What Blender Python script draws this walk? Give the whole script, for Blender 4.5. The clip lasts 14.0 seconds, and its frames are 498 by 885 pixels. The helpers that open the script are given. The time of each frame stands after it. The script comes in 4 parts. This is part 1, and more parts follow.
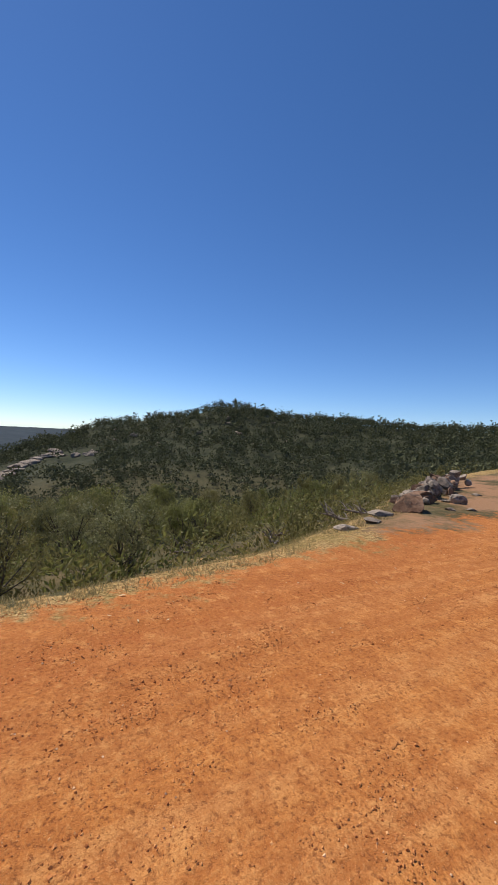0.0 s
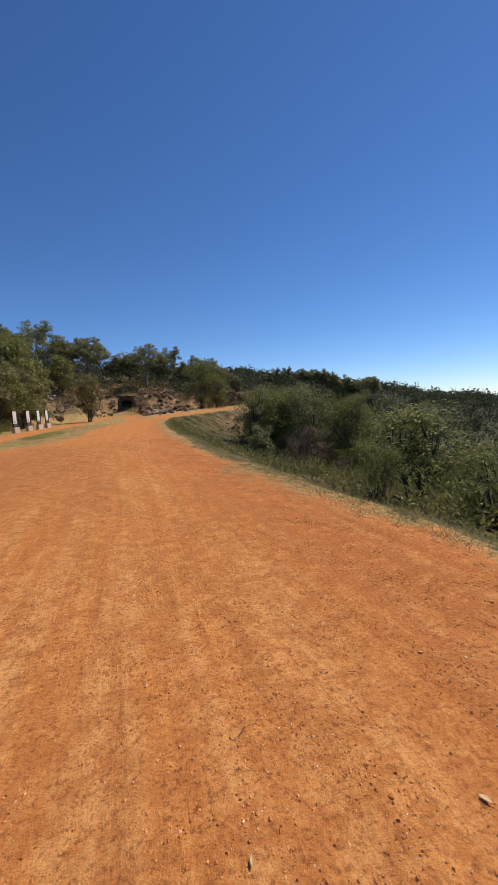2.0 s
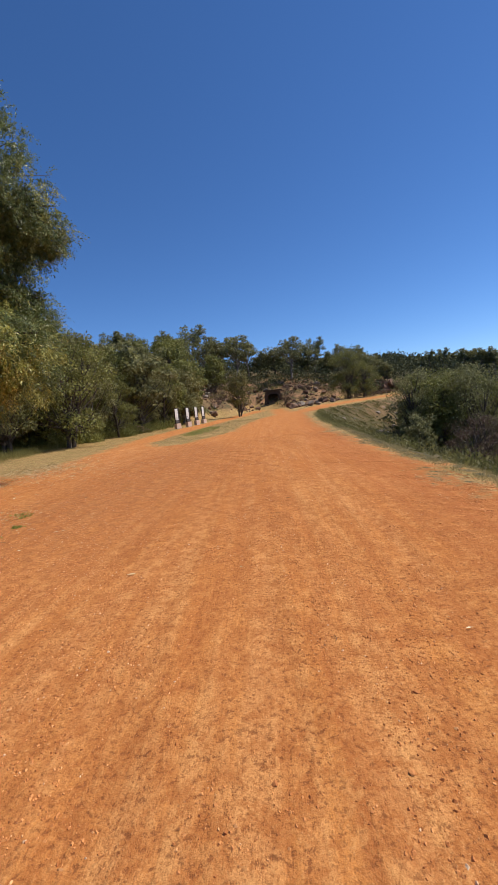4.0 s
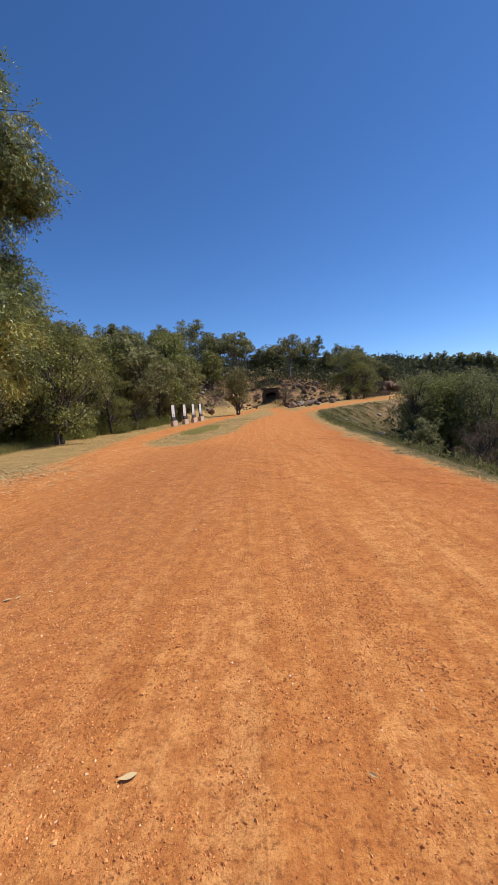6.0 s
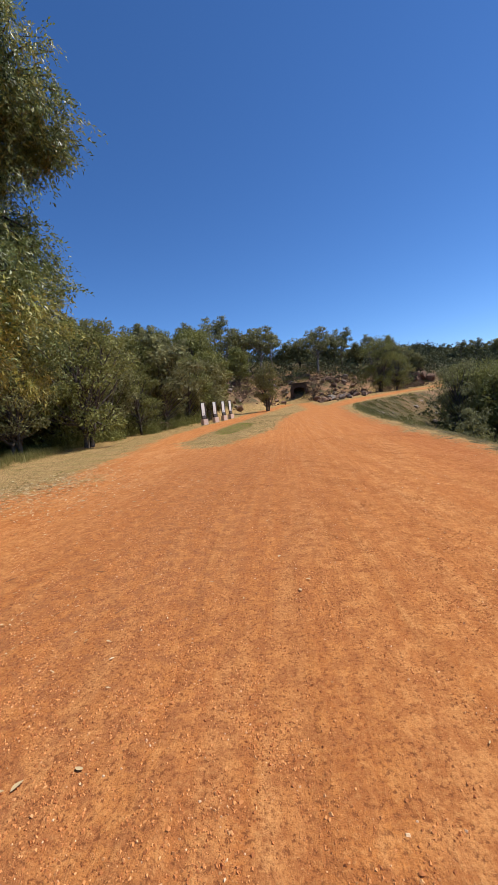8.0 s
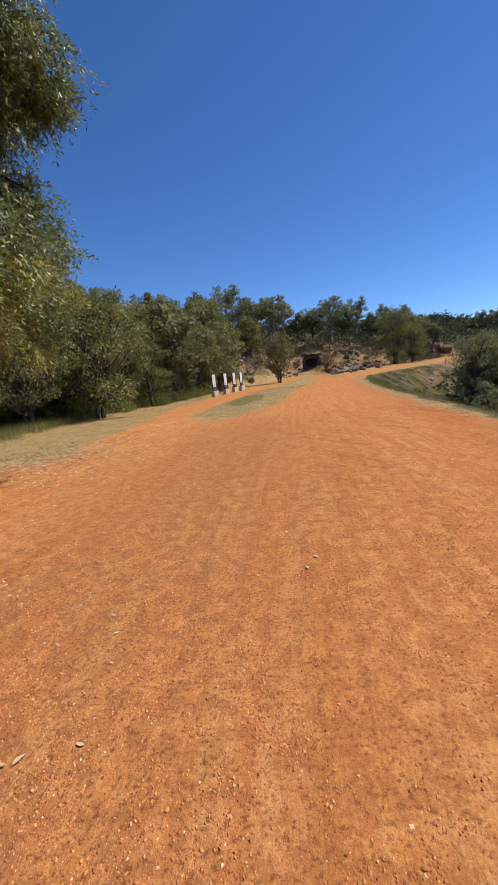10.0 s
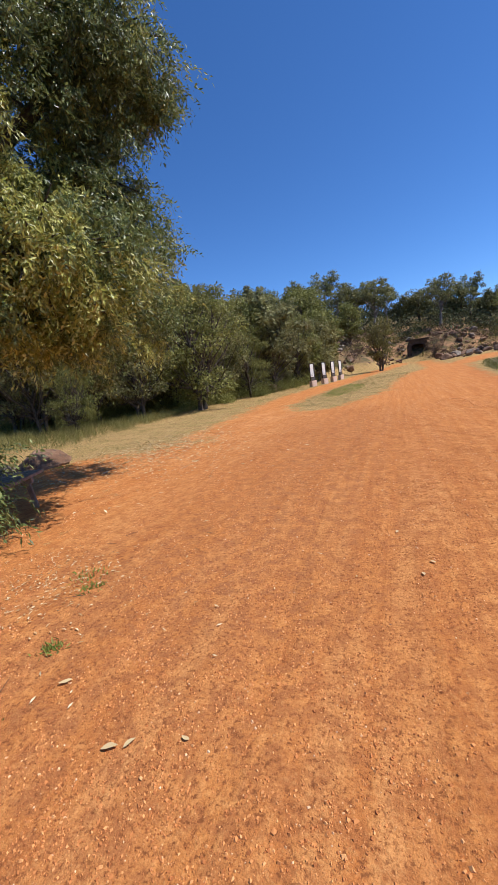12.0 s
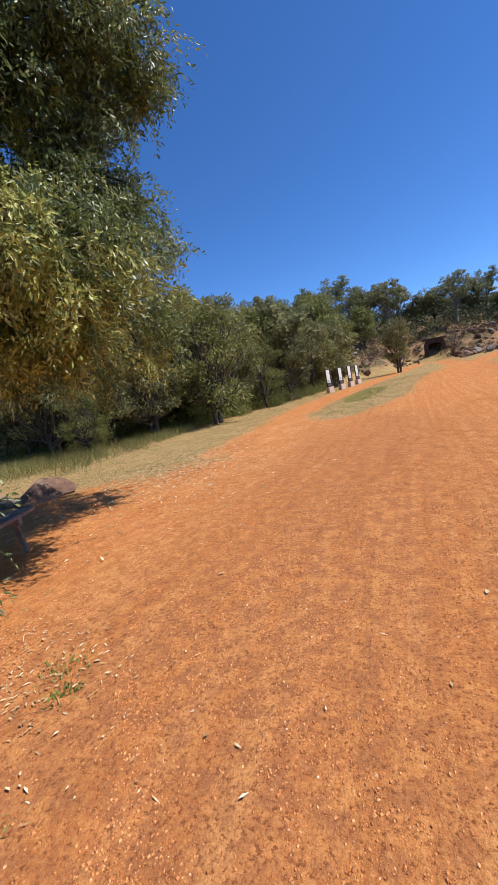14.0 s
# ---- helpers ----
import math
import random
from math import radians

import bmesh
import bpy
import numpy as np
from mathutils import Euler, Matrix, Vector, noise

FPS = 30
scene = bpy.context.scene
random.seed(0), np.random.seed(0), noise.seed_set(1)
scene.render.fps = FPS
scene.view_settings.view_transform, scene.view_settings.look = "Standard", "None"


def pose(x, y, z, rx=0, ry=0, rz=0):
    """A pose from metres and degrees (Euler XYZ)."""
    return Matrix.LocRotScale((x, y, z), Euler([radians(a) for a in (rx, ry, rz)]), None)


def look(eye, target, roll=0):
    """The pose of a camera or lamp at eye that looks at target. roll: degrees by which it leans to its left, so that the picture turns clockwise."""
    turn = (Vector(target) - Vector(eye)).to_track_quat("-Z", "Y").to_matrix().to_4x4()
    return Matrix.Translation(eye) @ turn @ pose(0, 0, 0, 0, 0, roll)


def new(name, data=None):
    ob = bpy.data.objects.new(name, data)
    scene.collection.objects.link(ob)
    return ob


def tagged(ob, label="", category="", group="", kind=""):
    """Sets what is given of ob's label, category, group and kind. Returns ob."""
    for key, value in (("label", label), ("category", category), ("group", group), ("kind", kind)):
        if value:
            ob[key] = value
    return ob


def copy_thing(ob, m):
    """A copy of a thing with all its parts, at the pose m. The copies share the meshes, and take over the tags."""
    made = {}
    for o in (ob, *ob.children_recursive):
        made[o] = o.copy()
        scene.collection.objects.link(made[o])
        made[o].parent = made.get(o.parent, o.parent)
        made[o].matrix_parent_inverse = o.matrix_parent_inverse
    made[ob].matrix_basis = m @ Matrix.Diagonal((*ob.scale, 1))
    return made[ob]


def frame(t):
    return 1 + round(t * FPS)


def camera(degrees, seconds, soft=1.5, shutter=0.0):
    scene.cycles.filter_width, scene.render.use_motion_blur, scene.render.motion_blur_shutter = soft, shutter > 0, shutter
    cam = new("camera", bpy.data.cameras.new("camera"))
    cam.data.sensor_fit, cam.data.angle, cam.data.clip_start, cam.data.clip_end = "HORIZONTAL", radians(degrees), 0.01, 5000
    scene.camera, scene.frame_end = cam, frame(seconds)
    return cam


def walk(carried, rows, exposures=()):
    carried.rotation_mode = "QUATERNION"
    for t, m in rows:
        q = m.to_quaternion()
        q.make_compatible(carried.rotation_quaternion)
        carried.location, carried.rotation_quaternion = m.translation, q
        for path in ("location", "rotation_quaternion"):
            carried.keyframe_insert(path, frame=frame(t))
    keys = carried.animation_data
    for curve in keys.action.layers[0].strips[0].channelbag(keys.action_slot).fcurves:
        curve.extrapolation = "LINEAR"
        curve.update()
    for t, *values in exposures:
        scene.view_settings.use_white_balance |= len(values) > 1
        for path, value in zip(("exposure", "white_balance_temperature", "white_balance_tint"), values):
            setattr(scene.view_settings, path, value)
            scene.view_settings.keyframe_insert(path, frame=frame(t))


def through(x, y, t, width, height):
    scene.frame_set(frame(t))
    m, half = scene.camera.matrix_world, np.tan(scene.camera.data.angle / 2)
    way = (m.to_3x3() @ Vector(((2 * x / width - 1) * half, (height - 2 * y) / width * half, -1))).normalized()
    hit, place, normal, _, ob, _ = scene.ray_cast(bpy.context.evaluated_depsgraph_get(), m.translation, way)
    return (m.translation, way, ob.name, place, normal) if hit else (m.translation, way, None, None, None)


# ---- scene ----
cam = camera(62.7, 14.0, 1.0)
PATH = [
    (0, (0.746, -5.374, 1.383), (2.473, -6.382, 1.347), 2.9),
    (0.3, (0.82, -5.147, 1.376), (2.775, -5.563, 1.322), 4.2),
    (0.4, (0.853, -5.072, 1.38), (2.84, -5.286, 1.31), 3.8),
    (0.5, (0.888, -4.995, 1.384), (2.886, -5.004, 1.304), 3.7),
    (0.6, (0.92, -4.908, 1.388), (2.908, -4.716, 1.297), 3.5),
    (0.9, (0.977, -4.635, 1.371), (2.822, -3.873, 1.251), 2.3),
    (1, (0.988, -4.546, 1.367), (2.755, -3.62, 1.22), 2.5),
    (1.5, (1.015, -4.121, 1.33), (2.202, -2.521, 1.146), -1.5),
    (2, (1.018, -3.677, 1.267), (1.615, -1.776, 1.094), -3.6),
    (2.5, (0.928, -3.162, 1.249), (1.247, -1.196, 1.066), -4.0),
    (3, (0.859, -2.67, 1.271), (0.975, -0.68, 1.104), -4.9),
    (3.5, (0.704, -2.201, 1.276), (0.664, -0.206, 1.133), -5.8),
    (3.7, (0.659, -2.027, 1.271), (0.57, -0.034, 1.126), -6.1),
    (5.8, (0.043, -0.173, 1.412), (0.009, 1.818, 1.226), -4.8),
    (6, (-0.044, 0.068, 1.399), (-0.099, 2.06, 1.231), -4.4),
    (6.5, (-0.342, 0.617, 1.42), (-0.471, 2.609, 1.289), -4.0),
    (7, (-0.542, 1.095, 1.411), (-0.706, 3.084, 1.287), -5.1),
    (7.5, (-0.739, 1.528, 1.442), (-0.909, 3.516, 1.304), -5.9),
    (8, (-0.881, 1.802, 1.427), (-1.06, 3.786, 1.254), -6.2),
    (10.3, (-0.863, 1.931, 1.431), (-1.134, 3.889, 1.125), -5.5),
    (10.5, (-0.887, 1.946, 1.415), (-1.183, 3.9, 1.113), -5.2),
    (11, (-0.918, 1.986, 1.408), (-1.315, 3.922, 1.102), -5.9),
    (11.5, (-0.947, 2.013, 1.409), (-1.482, 3.915, 1.1), -6.6),
    (12, (-0.951, 2.06, 1.413), (-1.654, 3.91, 1.12), -7.5),
    (12.5, (-1.014, 2.151, 1.411), (-1.883, 3.932, 1.142), -7.7),
    (13, (-1.118, 2.379, 1.402), (-1.836, 4.223, 1.114), -7.3),
    (13.5, (-1.228, 2.663, 1.426), (-1.971, 4.504, 1.178), -8.5),
    (14, (-1.289, 2.935, 1.433), (-2.067, 4.763, 1.202), -10.8),
]
walk(cam, [(t, look(eye, target, roll)) for t, eye, target, roll in PATH], [(0, -0.08, 6750, 10), (1.2, -0.08, 6750, 10), (2, -0.1, 6750, 10), (3.2, -0.02, 6700, 10), (8, 0.1, 6450, 10), (10.5, 0.1, 6300, 10), (12.3, 0.26, 6200, 10), (13, 0.21, 6200, 10), (13.5, 0.21, 6150, 10), (14, 0.3, 6050, 10)])

# ---- light ----
SUN_AZ, SUN_EL = 16.0, 56.0
world = bpy.data.worlds.new("sky")
scene.world = world
world.use_nodes = True
wn = world.node_tree.nodes
sky = wn.new("ShaderNodeTexSky")
sky.sky_type = "NISHITA"
sky.sun_disc = False
sky.sun_elevation = radians(SUN_EL)
sky.sun_rotation = radians(90 - SUN_AZ)
sky.altitude = 1800
sky.air_density = 0.9
sky.dust_density = 0.12
sky.ozone_density = 3.0
wn["Background"].inputs["Strength"].default_value = 0.119
richer = wn.new("ShaderNodeHueSaturation")
richer.inputs["Saturation"].default_value = 1.12
cooler = wn.new("ShaderNodeMix")
cooler.data_type, cooler.blend_type = "RGBA", "MULTIPLY"
cooler.inputs[0].default_value = 1.0
cooler.inputs[7].default_value = (0.88, 0.965, 1.14, 1)
world.node_tree.links.new(sky.outputs["Color"], cooler.inputs[6])
world.node_tree.links.new(cooler.outputs[2], richer.inputs["Color"])
world.node_tree.links.new(richer.outputs["Color"], wn["Background"].inputs["Color"])
sun = new("sun", bpy.data.lights.new("sun", "SUN"))
sun.data.energy, sun.data.angle, sun.data.color = 5.0, radians(0.5), (1.0, 0.95, 0.87)
sun_dir = Vector((math.cos(radians(SUN_AZ)) * math.cos(radians(SUN_EL)), math.sin(radians(SUN_AZ)) * math.cos(radians(SUN_EL)), math.sin(radians(SUN_EL))))
sun.matrix_world = look((0, 0, 60), Vector((0, 0, 60)) - sun_dir)
scene.view_settings.exposure = 0.0

# ---- materials ----


class Nodes:
    """A small wrapper that makes a node material."""

    def __init__(self, name, rough=0.9, spec=0.2):
        self.mat = bpy.data.materials.new(name)
        self.mat.use_nodes = True
        self.t = self.mat.node_tree
        self.bsdf = self.t.nodes["Principled BSDF"]
        self.bsdf.inputs["Roughness"].default_value = rough
        self.bsdf.inputs["Specular IOR Level"].default_value = spec

    def n(self, kind, **values):
        node = self.t.nodes.new("ShaderNode" + kind)
        for k, v in values.items():
            node.inputs[k.replace("_", " ")].default_value = v
        return node

    def link(self, a, b):
        self.t.links.new(a, b)

    def coords(self, space="Object"):
        return self.n("TexCoord").outputs[space]

    def noise(self, scale, detail=4, rough=0.55, vec=None, distortion=0.0):
        node = self.n("TexNoise", Scale=scale, Detail=detail, Roughness=rough, Distortion=distortion)
        self.link(vec or self.place(), node.inputs["Vector"])
        return node.outputs["Fac"]

    def place(self):
        return self.n("NewGeometry").outputs["Position"]

    def ramp(self, fac, stops):
        node = self.t.nodes.new("ShaderNodeValToRGB")
        e = node.color_ramp.elements
        while len(e) < len(stops):
            e.new(0.5)
        for el, (p, c) in zip(e, stops):
            el.position, el.color = p, (*c, 1) if len(c) == 3 else c
        self.link(fac, node.inputs["Fac"])
        return node.outputs["Color"]

    def mix(self, fac, a, b, mode="MIX"):
        node = self.t.nodes.new("ShaderNodeMix")
        node.data_type, node.blend_type = "RGBA", mode
        for i, v in ((0, fac), (6, a), (7, b)):
            if isinstance(v, (int, float)):
                node.inputs[i].default_value = v
            elif isinstance(v, tuple):
                node.inputs[i].default_value = (*v, 1)
            else:
                self.link(v, node.inputs[i])
        return node.outputs[2]

    def math(self, op, a, b=0.0, clamp=False):
        node = self.t.nodes.new("ShaderNodeMath")
        node.operation, node.use_clamp = op, clamp
        for i, v in ((0, a), (1, b)):
            if isinstance(v, (int, float)):
                node.inputs[i].default_value = v
            else:
                self.link(v, node.inputs[i])
        return node.outputs[0]

    def color(self, c):
        self.link(c, self.bsdf.inputs["Base Color"])

    def bump(self, height, strength=0.5, distance=0.02):
        node = self.n("Bump", Strength=strength, Distance=distance)
        self.link(height, node.inputs["Height"])
        self.link(node.outputs["Normal"], self.bsdf.inputs["Normal"])


def attribute(m, name):
    node = m.n("Attribute")
    node.attribute_name = name
    return node.outputs["Fac"]


def ground_material():
    m = Nodes("earth", 0.95, 0.1)
    finer_stretch = m.n("Mapping")
    finer_stretch.inputs["Scale"].default_value = (8.5, 0.30, 1)
    finer_stretch.inputs["Rotation"].default_value = (0, 0, radians(2))
    m.link(m.place(), finer_stretch.inputs["Vector"])
    streak = m.noise(1.0, 5, 0.62, finer_stretch.outputs["Vector"], 0.4)
    fine, mid, wide = m.noise(85, 6, 0.75), m.noise(5, 5, 0.65), m.noise(0.7, 3)
    gravel = m.n("TexVoronoi", Scale=105.0)
    bent = m.n("VectorMath")
    warp = m.n("TexNoise", Scale=55.0, Detail=3.0)
    m.link(m.place(), warp.inputs["Vector"])
    shrink = m.n("VectorMath")
    shrink.operation = "SCALE"
    shrink.inputs["Scale"].default_value = 0.022
    m.link(warp.outputs["Color"], shrink.inputs[0])
    m.link(m.place(), bent.inputs[0])
    m.link(shrink.outputs[0], bent.inputs[1])
    m.link(bent.outputs[0], gravel.inputs["Vector"])
    stretch = m.n("Mapping")
    stretch.inputs["Scale"].default_value = (3.4, 0.22, 1)
    stretch.inputs["Rotation"].default_value = (0, 0, radians(-4))
    m.link(m.place(), stretch.inputs["Vector"])
    ruts = m.noise(1.0, 4, 0.6, stretch.outputs["Vector"])
    dirt = m.ramp(wide, [(0.3, (0.585, 0.223, 0.057)), (0.7, (0.655, 0.268, 0.073))])
    dirt = m.mix(m.ramp(ruts, [(0.44, (0, 0, 0)), (0.62, (0.75, 0.75, 0.75))]), dirt, (0.682, 0.320, 0.113))
    dirt = m.mix(m.ramp(mid, [(0.38, (0.4, 0.4, 0.4)), (0.55, (0, 0, 0))]), dirt, (0.336, 0.103, 0.028))
    dirt = m.mix(m.ramp(streak, [(0.36, (0.55, 0.55, 0.55)), (0.50, (0, 0, 0))]), dirt, (0.408, 0.124, 0.030))
    dirt = m.mix(m.ramp(streak, [(0.52, (0, 0, 0)), (0.66, (0.6, 0.6, 0.6))]), dirt, (0.727, 0.356, 0.121))
    dirt = m.mix(m.math("MULTIPLY", attribute(m, "rim"), m.ramp(mid, [(0.3, (0.85, 0.85, 0.85)), (0.7, (0.4, 0.4, 0.4))])), dirt, (0.390, 0.106, 0.028))
    dirt = m.mix(m.math("MULTIPLY", attribute(m, "worn"), m.ramp(wide, [(0.4, (0.1, 0.1, 0.1)), (0.6, (0.8, 0.8, 0.8))])), dirt, (0.709, 0.356, 0.137))
    red = m.noise(0.9, 5, 0.7, stretch.outputs["Vector"])
    dirt = m.mix(m.ramp(red, [(0.36, (0.4, 0.4, 0.4)), (0.5, (0, 0, 0))]), dirt, (0.363, 0.106, 0.028))
    dirt = m.mix(m.ramp(fine, [(0.34, (0.6, 0.6, 0.6)), (0.56, (0, 0, 0))]), dirt, (0.292, 0.085, 0.026))
    clod = m.noise(7.5, 6, 0.75)
    dirt = m.mix(m.ramp(clod, [(0.43, (0.8, 0.8, 0.8)), (0.50, (0, 0, 0))]), dirt, (0.408, 0.138, 0.037))
    dirt = m.mix(m.ramp(clod, [(0.54, (0, 0, 0)), (0.63, (0.5, 0.5, 0.5))]), dirt, (0.709, 0.340, 0.113))
    crumb = m.noise(38, 4, 0.7)
    speck = m.noise(240, 3, 0.7)
    dirt = m.mix(m.ramp(speck, [(0.56, (0, 0, 0)), (0.72, (0.6, 0.6, 0.6))]), dirt, (0.638, 0.340, 0.152))
    along = m.n("Mapping")
    along.inputs["Scale"].default_value = (1.9, 0.6, 1)
    m.link(m.place(), along.inputs["Vector"])
    stony = m.ramp(m.noise(1.3, 7, 0.75, along.outputs["Vector"]), [(0.36, (0.15, 0.15, 0.15)), (0.66, (1, 1, 1))])
    loose = attribute(m, "loose")
    stony = m.math("ADD", stony, loose, True)
    dirt = m.mix(m.math("MULTIPLY", loose, m.ramp(clod, [(0.42, (1, 1, 1)), (0.55, (0.1, 0.1, 0.1))])), dirt, (0.266, 0.118, 0.057))
    tone = m.n("SeparateColor")
    m.link(gravel.outputs["Color"], tone.inputs["Color"])
    stone = m.ramp(tone.outputs["Red"], [(0.0, (0.370, 0.123, 0.036)), (0.6, (0.464, 0.170, 0.050)), (1.0, (0.568, 0.254, 0.095))])
    some = m.ramp(tone.outputs["Green"], [(0.5, (0, 0, 0)), (0.6, (1, 1, 1))])
    round_part = m.ramp(gravel.outputs["Distance"], [(0.24, (1, 1, 1)), (0.40, (0, 0, 0))])
    shown = m.math("MULTIPLY", m.math("MULTIPLY", some, round_part), stony)
    # Dark ring painted round each drawn stone, in place of its contact shade.
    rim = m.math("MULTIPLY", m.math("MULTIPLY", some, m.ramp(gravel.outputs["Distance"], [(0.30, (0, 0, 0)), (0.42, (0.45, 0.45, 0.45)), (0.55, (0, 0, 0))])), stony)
    dirt = m.mix(m.mix(0.3, (0, 0, 0), stony), dirt, (0.372, 0.118, 0.030))
    # Hollows of the crumb bump coloured dark, as shade between the grains.
    pit_shade = m.math("MULTIPLY", m.ramp(crumb, [(0.37, (0.9, 0.9, 0.9)), (0.46, (0, 0, 0))]), m.math("ADD", m.math("MULTIPLY", stony, 0.65), 0.35))
    dirt = m.mix(pit_shade, dirt, (0.195, 0.064, 0.022))
    dirt = m.mix(m.ramp(crumb, [(0.54, (0, 0, 0)), (0.66, (0.22, 0.22, 0.22))]), dirt, (0.727, 0.382, 0.137))
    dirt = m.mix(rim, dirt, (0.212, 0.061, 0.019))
    dirt = m.mix(shown, dirt, stone)
    straw = m.ramp(m.noise(26, 7, 0.8), [(0.38, (0.085, 0.055, 0.02)), (0.5, (0.33, 0.20, 0.078)), (0.60, (0.57, 0.39, 0.17))])
    straw = m.mix(m.ramp(m.noise(0.9, 4), [(0.46, (0, 0, 0)), (0.66, (0.4, 0.4, 0.4))]), straw, (0.17, 0.145, 0.035))
    wood = m.ramp(m.noise(1.1, 6, 0.7), [(0.3, (0.05, 0.052, 0.02)), (0.5, (0.095, 0.078, 0.036)), (0.72, (0.19, 0.135, 0.07))])
    wood = m.mix(m.math("MULTIPLY", attribute(m, "cut"), m.ramp(m.noise(0.35, 6, 0.75), [(0.42, (0, 0, 0)), (0.55, (0.9, 0.9, 0.9))])), wood, (0.36, 0.195, 0.105))
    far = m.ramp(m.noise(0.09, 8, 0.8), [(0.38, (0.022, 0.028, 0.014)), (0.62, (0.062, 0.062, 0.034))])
    # Bluish tint that grows with distance: aerial haze painted into the plain's colour.
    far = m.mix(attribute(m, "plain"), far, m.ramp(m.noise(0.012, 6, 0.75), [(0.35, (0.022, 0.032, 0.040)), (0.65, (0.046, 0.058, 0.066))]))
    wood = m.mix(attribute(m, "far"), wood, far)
    edge = m.math("MULTIPLY", m.math("SUBTRACT", m.math("ADD", m.math("MULTIPLY", m.noise(4.5, 6, 0.75), 0.6), m.math("MULTIPLY", m.noise(0.8, 4), 0.4)), 0.5), 5.4)
    grass = m.math("ADD", attribute(m, "grass"), edge, True)
    c = m.mix(m.ramp(grass, [(0.42, (0, 0, 0)), (0.58, (1, 1, 1))]), wood, straw)
    d = m.math("ADD", attribute(m, "dirt"), edge, True)
    dmask = m.ramp(d, [(0.26, (0, 0, 0)), (0.74, (1, 1, 1))])
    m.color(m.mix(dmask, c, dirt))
    h = m.math("ADD", m.math("MULTIPLY", fine, 0.55), m.math("MULTIPLY", mid, 0.5))
    h = m.math("ADD", m.math("ADD", h, m.math("MULTIPLY", ruts, 0.5)), m.math("MULTIPLY", streak, 1.6))
    h = m.math("ADD", m.math("ADD", h, m.math("MULTIPLY", shown, 0.3)), m.math("MULTIPLY", crumb, 1.7))
    m.bump(h, 0.6, 0.014)
    return m.mat


def leaf_material(name, dark, light, tip, through=0.38, gloss=0.45, spec=0.18):
    m = Nodes(name, gloss + 0.1, spec)
    rnd = m.n("NewGeometry").outputs["Random Per Island"]
    tone = m.ramp(rnd, [(0.0, dark), (0.6, light), (1.0, tip)])
    patch = m.noise(0.13, 3, 0.6)
    tone = m.mix(m.ramp(patch, [(0.35, (0.55, 0.55, 0.55)), (0.65, (0, 0, 0))]), tone, tuple(v * 0.6 for v in dark))
    per = m.n("ObjectInfo").outputs["Random"]
    tone = m.mix(m.math("MULTIPLY", per, 0.35), tone, tuple(0.5 * (a + b) for a, b in zip(light, (0.10, 0.075, 0.03))))
    m.color(tone)
    glow = m.n("BsdfTranslucent")
    m.link(m.mix(0.5, tone, tip), glow.inputs["Color"])
    mixer = m.n("MixShader", Fac=through)
    m.link(m.bsdf.outputs[0], mixer.inputs[1])
    m.link(glow.outputs[0], mixer.inputs[2])
    m.link(mixer.outputs[0], m.t.nodes["Material Output"].inputs["Surface"])
    return m.mat


def rough_material(name, stops, scale, rough=0.85, bump=0.5, depth=0.03, spots=None):
    m = Nodes(name, rough, 0.25)
    a = m.noise(scale, 6, 0.65)
    c = m.ramp(a, stops)
    if spots:
        c = m.mix(m.ramp(m.noise(scale * 4.5, 3), [(0.5, (0, 0, 0)), (0.62, (0.8, 0.8, 0.8))]), c, spots)
    per = m.n("ObjectInfo").outputs["Random"]
    c = m.mix(m.math("MULTIPLY", per, 0.25), c, tuple(v * 0.55 for v in stops[0][1]))
    m.color(c)
    m.bump(m.math("ADD", a, m.math("MULTIPLY", m.noise(scale * 6, 4, 0.7), 0.5)), bump, depth)
    return m.mat


EARTH = ground_material()
LEAF_GREY = leaf_material("grey_green_leaves", (0.085, 0.083, 0.030), (0.25, 0.24, 0.088), (0.42, 0.40, 0.18), 0.28)
LEAF_GREEN = leaf_material("green_leaves", (0.074, 0.080, 0.020), (0.220, 0.225, 0.058), (0.40, 0.39, 0.12), 0.28)
LEAF_OLIVE = leaf_material("olive_leaves", (0.082, 0.076, 0.025), (0.235, 0.210, 0.066), (0.38, 0.33, 0.12), 0.28)
LEAF_BROWN = leaf_material("brown_leaves", (0.080, 0.048, 0.036), (0.17, 0.106, 0.074), (0.26, 0.18, 0.12), 0.2)
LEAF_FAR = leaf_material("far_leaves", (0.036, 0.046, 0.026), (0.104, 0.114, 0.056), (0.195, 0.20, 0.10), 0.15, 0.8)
LEAF_BIG = leaf_material("drooping_leaves", (0.012, 0.022, 0.007), (0.125, 0.175, 0.036), (0.52, 0.57, 0.20), 0.2, 0.3, 0.34)
LEAF_GOLD = leaf_material("yellowing_leaves", (0.050, 0.062, 0.011), (0.40, 0.40, 0.050), (0.82, 0.77, 0.26), 0.2, 0.3, 0.4)
FRESH_GRASS = leaf_material("fresh_grass", (0.20, 0.26, 0.05), (0.30, 0.37, 0.07), (0.50, 0.50, 0.16), 0.4, 0.6)
BARK = rough_material("bark", [(0.35, (0.045, 0.036, 0.028)), (0.65, (0.16, 0.13, 0.10))], 9, 0.9, 0.6, 0.02)
PALE_BARK = rough_material("pale_bark", [(0.35, (0.12, 0.10, 0.085)), (0.65, (0.36, 0.32, 0.27))], 7, 0.85, 0.5, 0.02)
DEAD_WOOD = rough_material("dead_wood", [(0.35, (0.10, 0.08, 0.065)), (0.65, (0.34, 0.28, 0.22))], 8)
GRANITE = rough_material("granite", [(0.35, (0.18, 0.138, 0.105)), (0.65, (0.44, 0.35, 0.27))], 2.2, 0.85, 0.6, 0.05, (0.10, 0.085, 0.07))
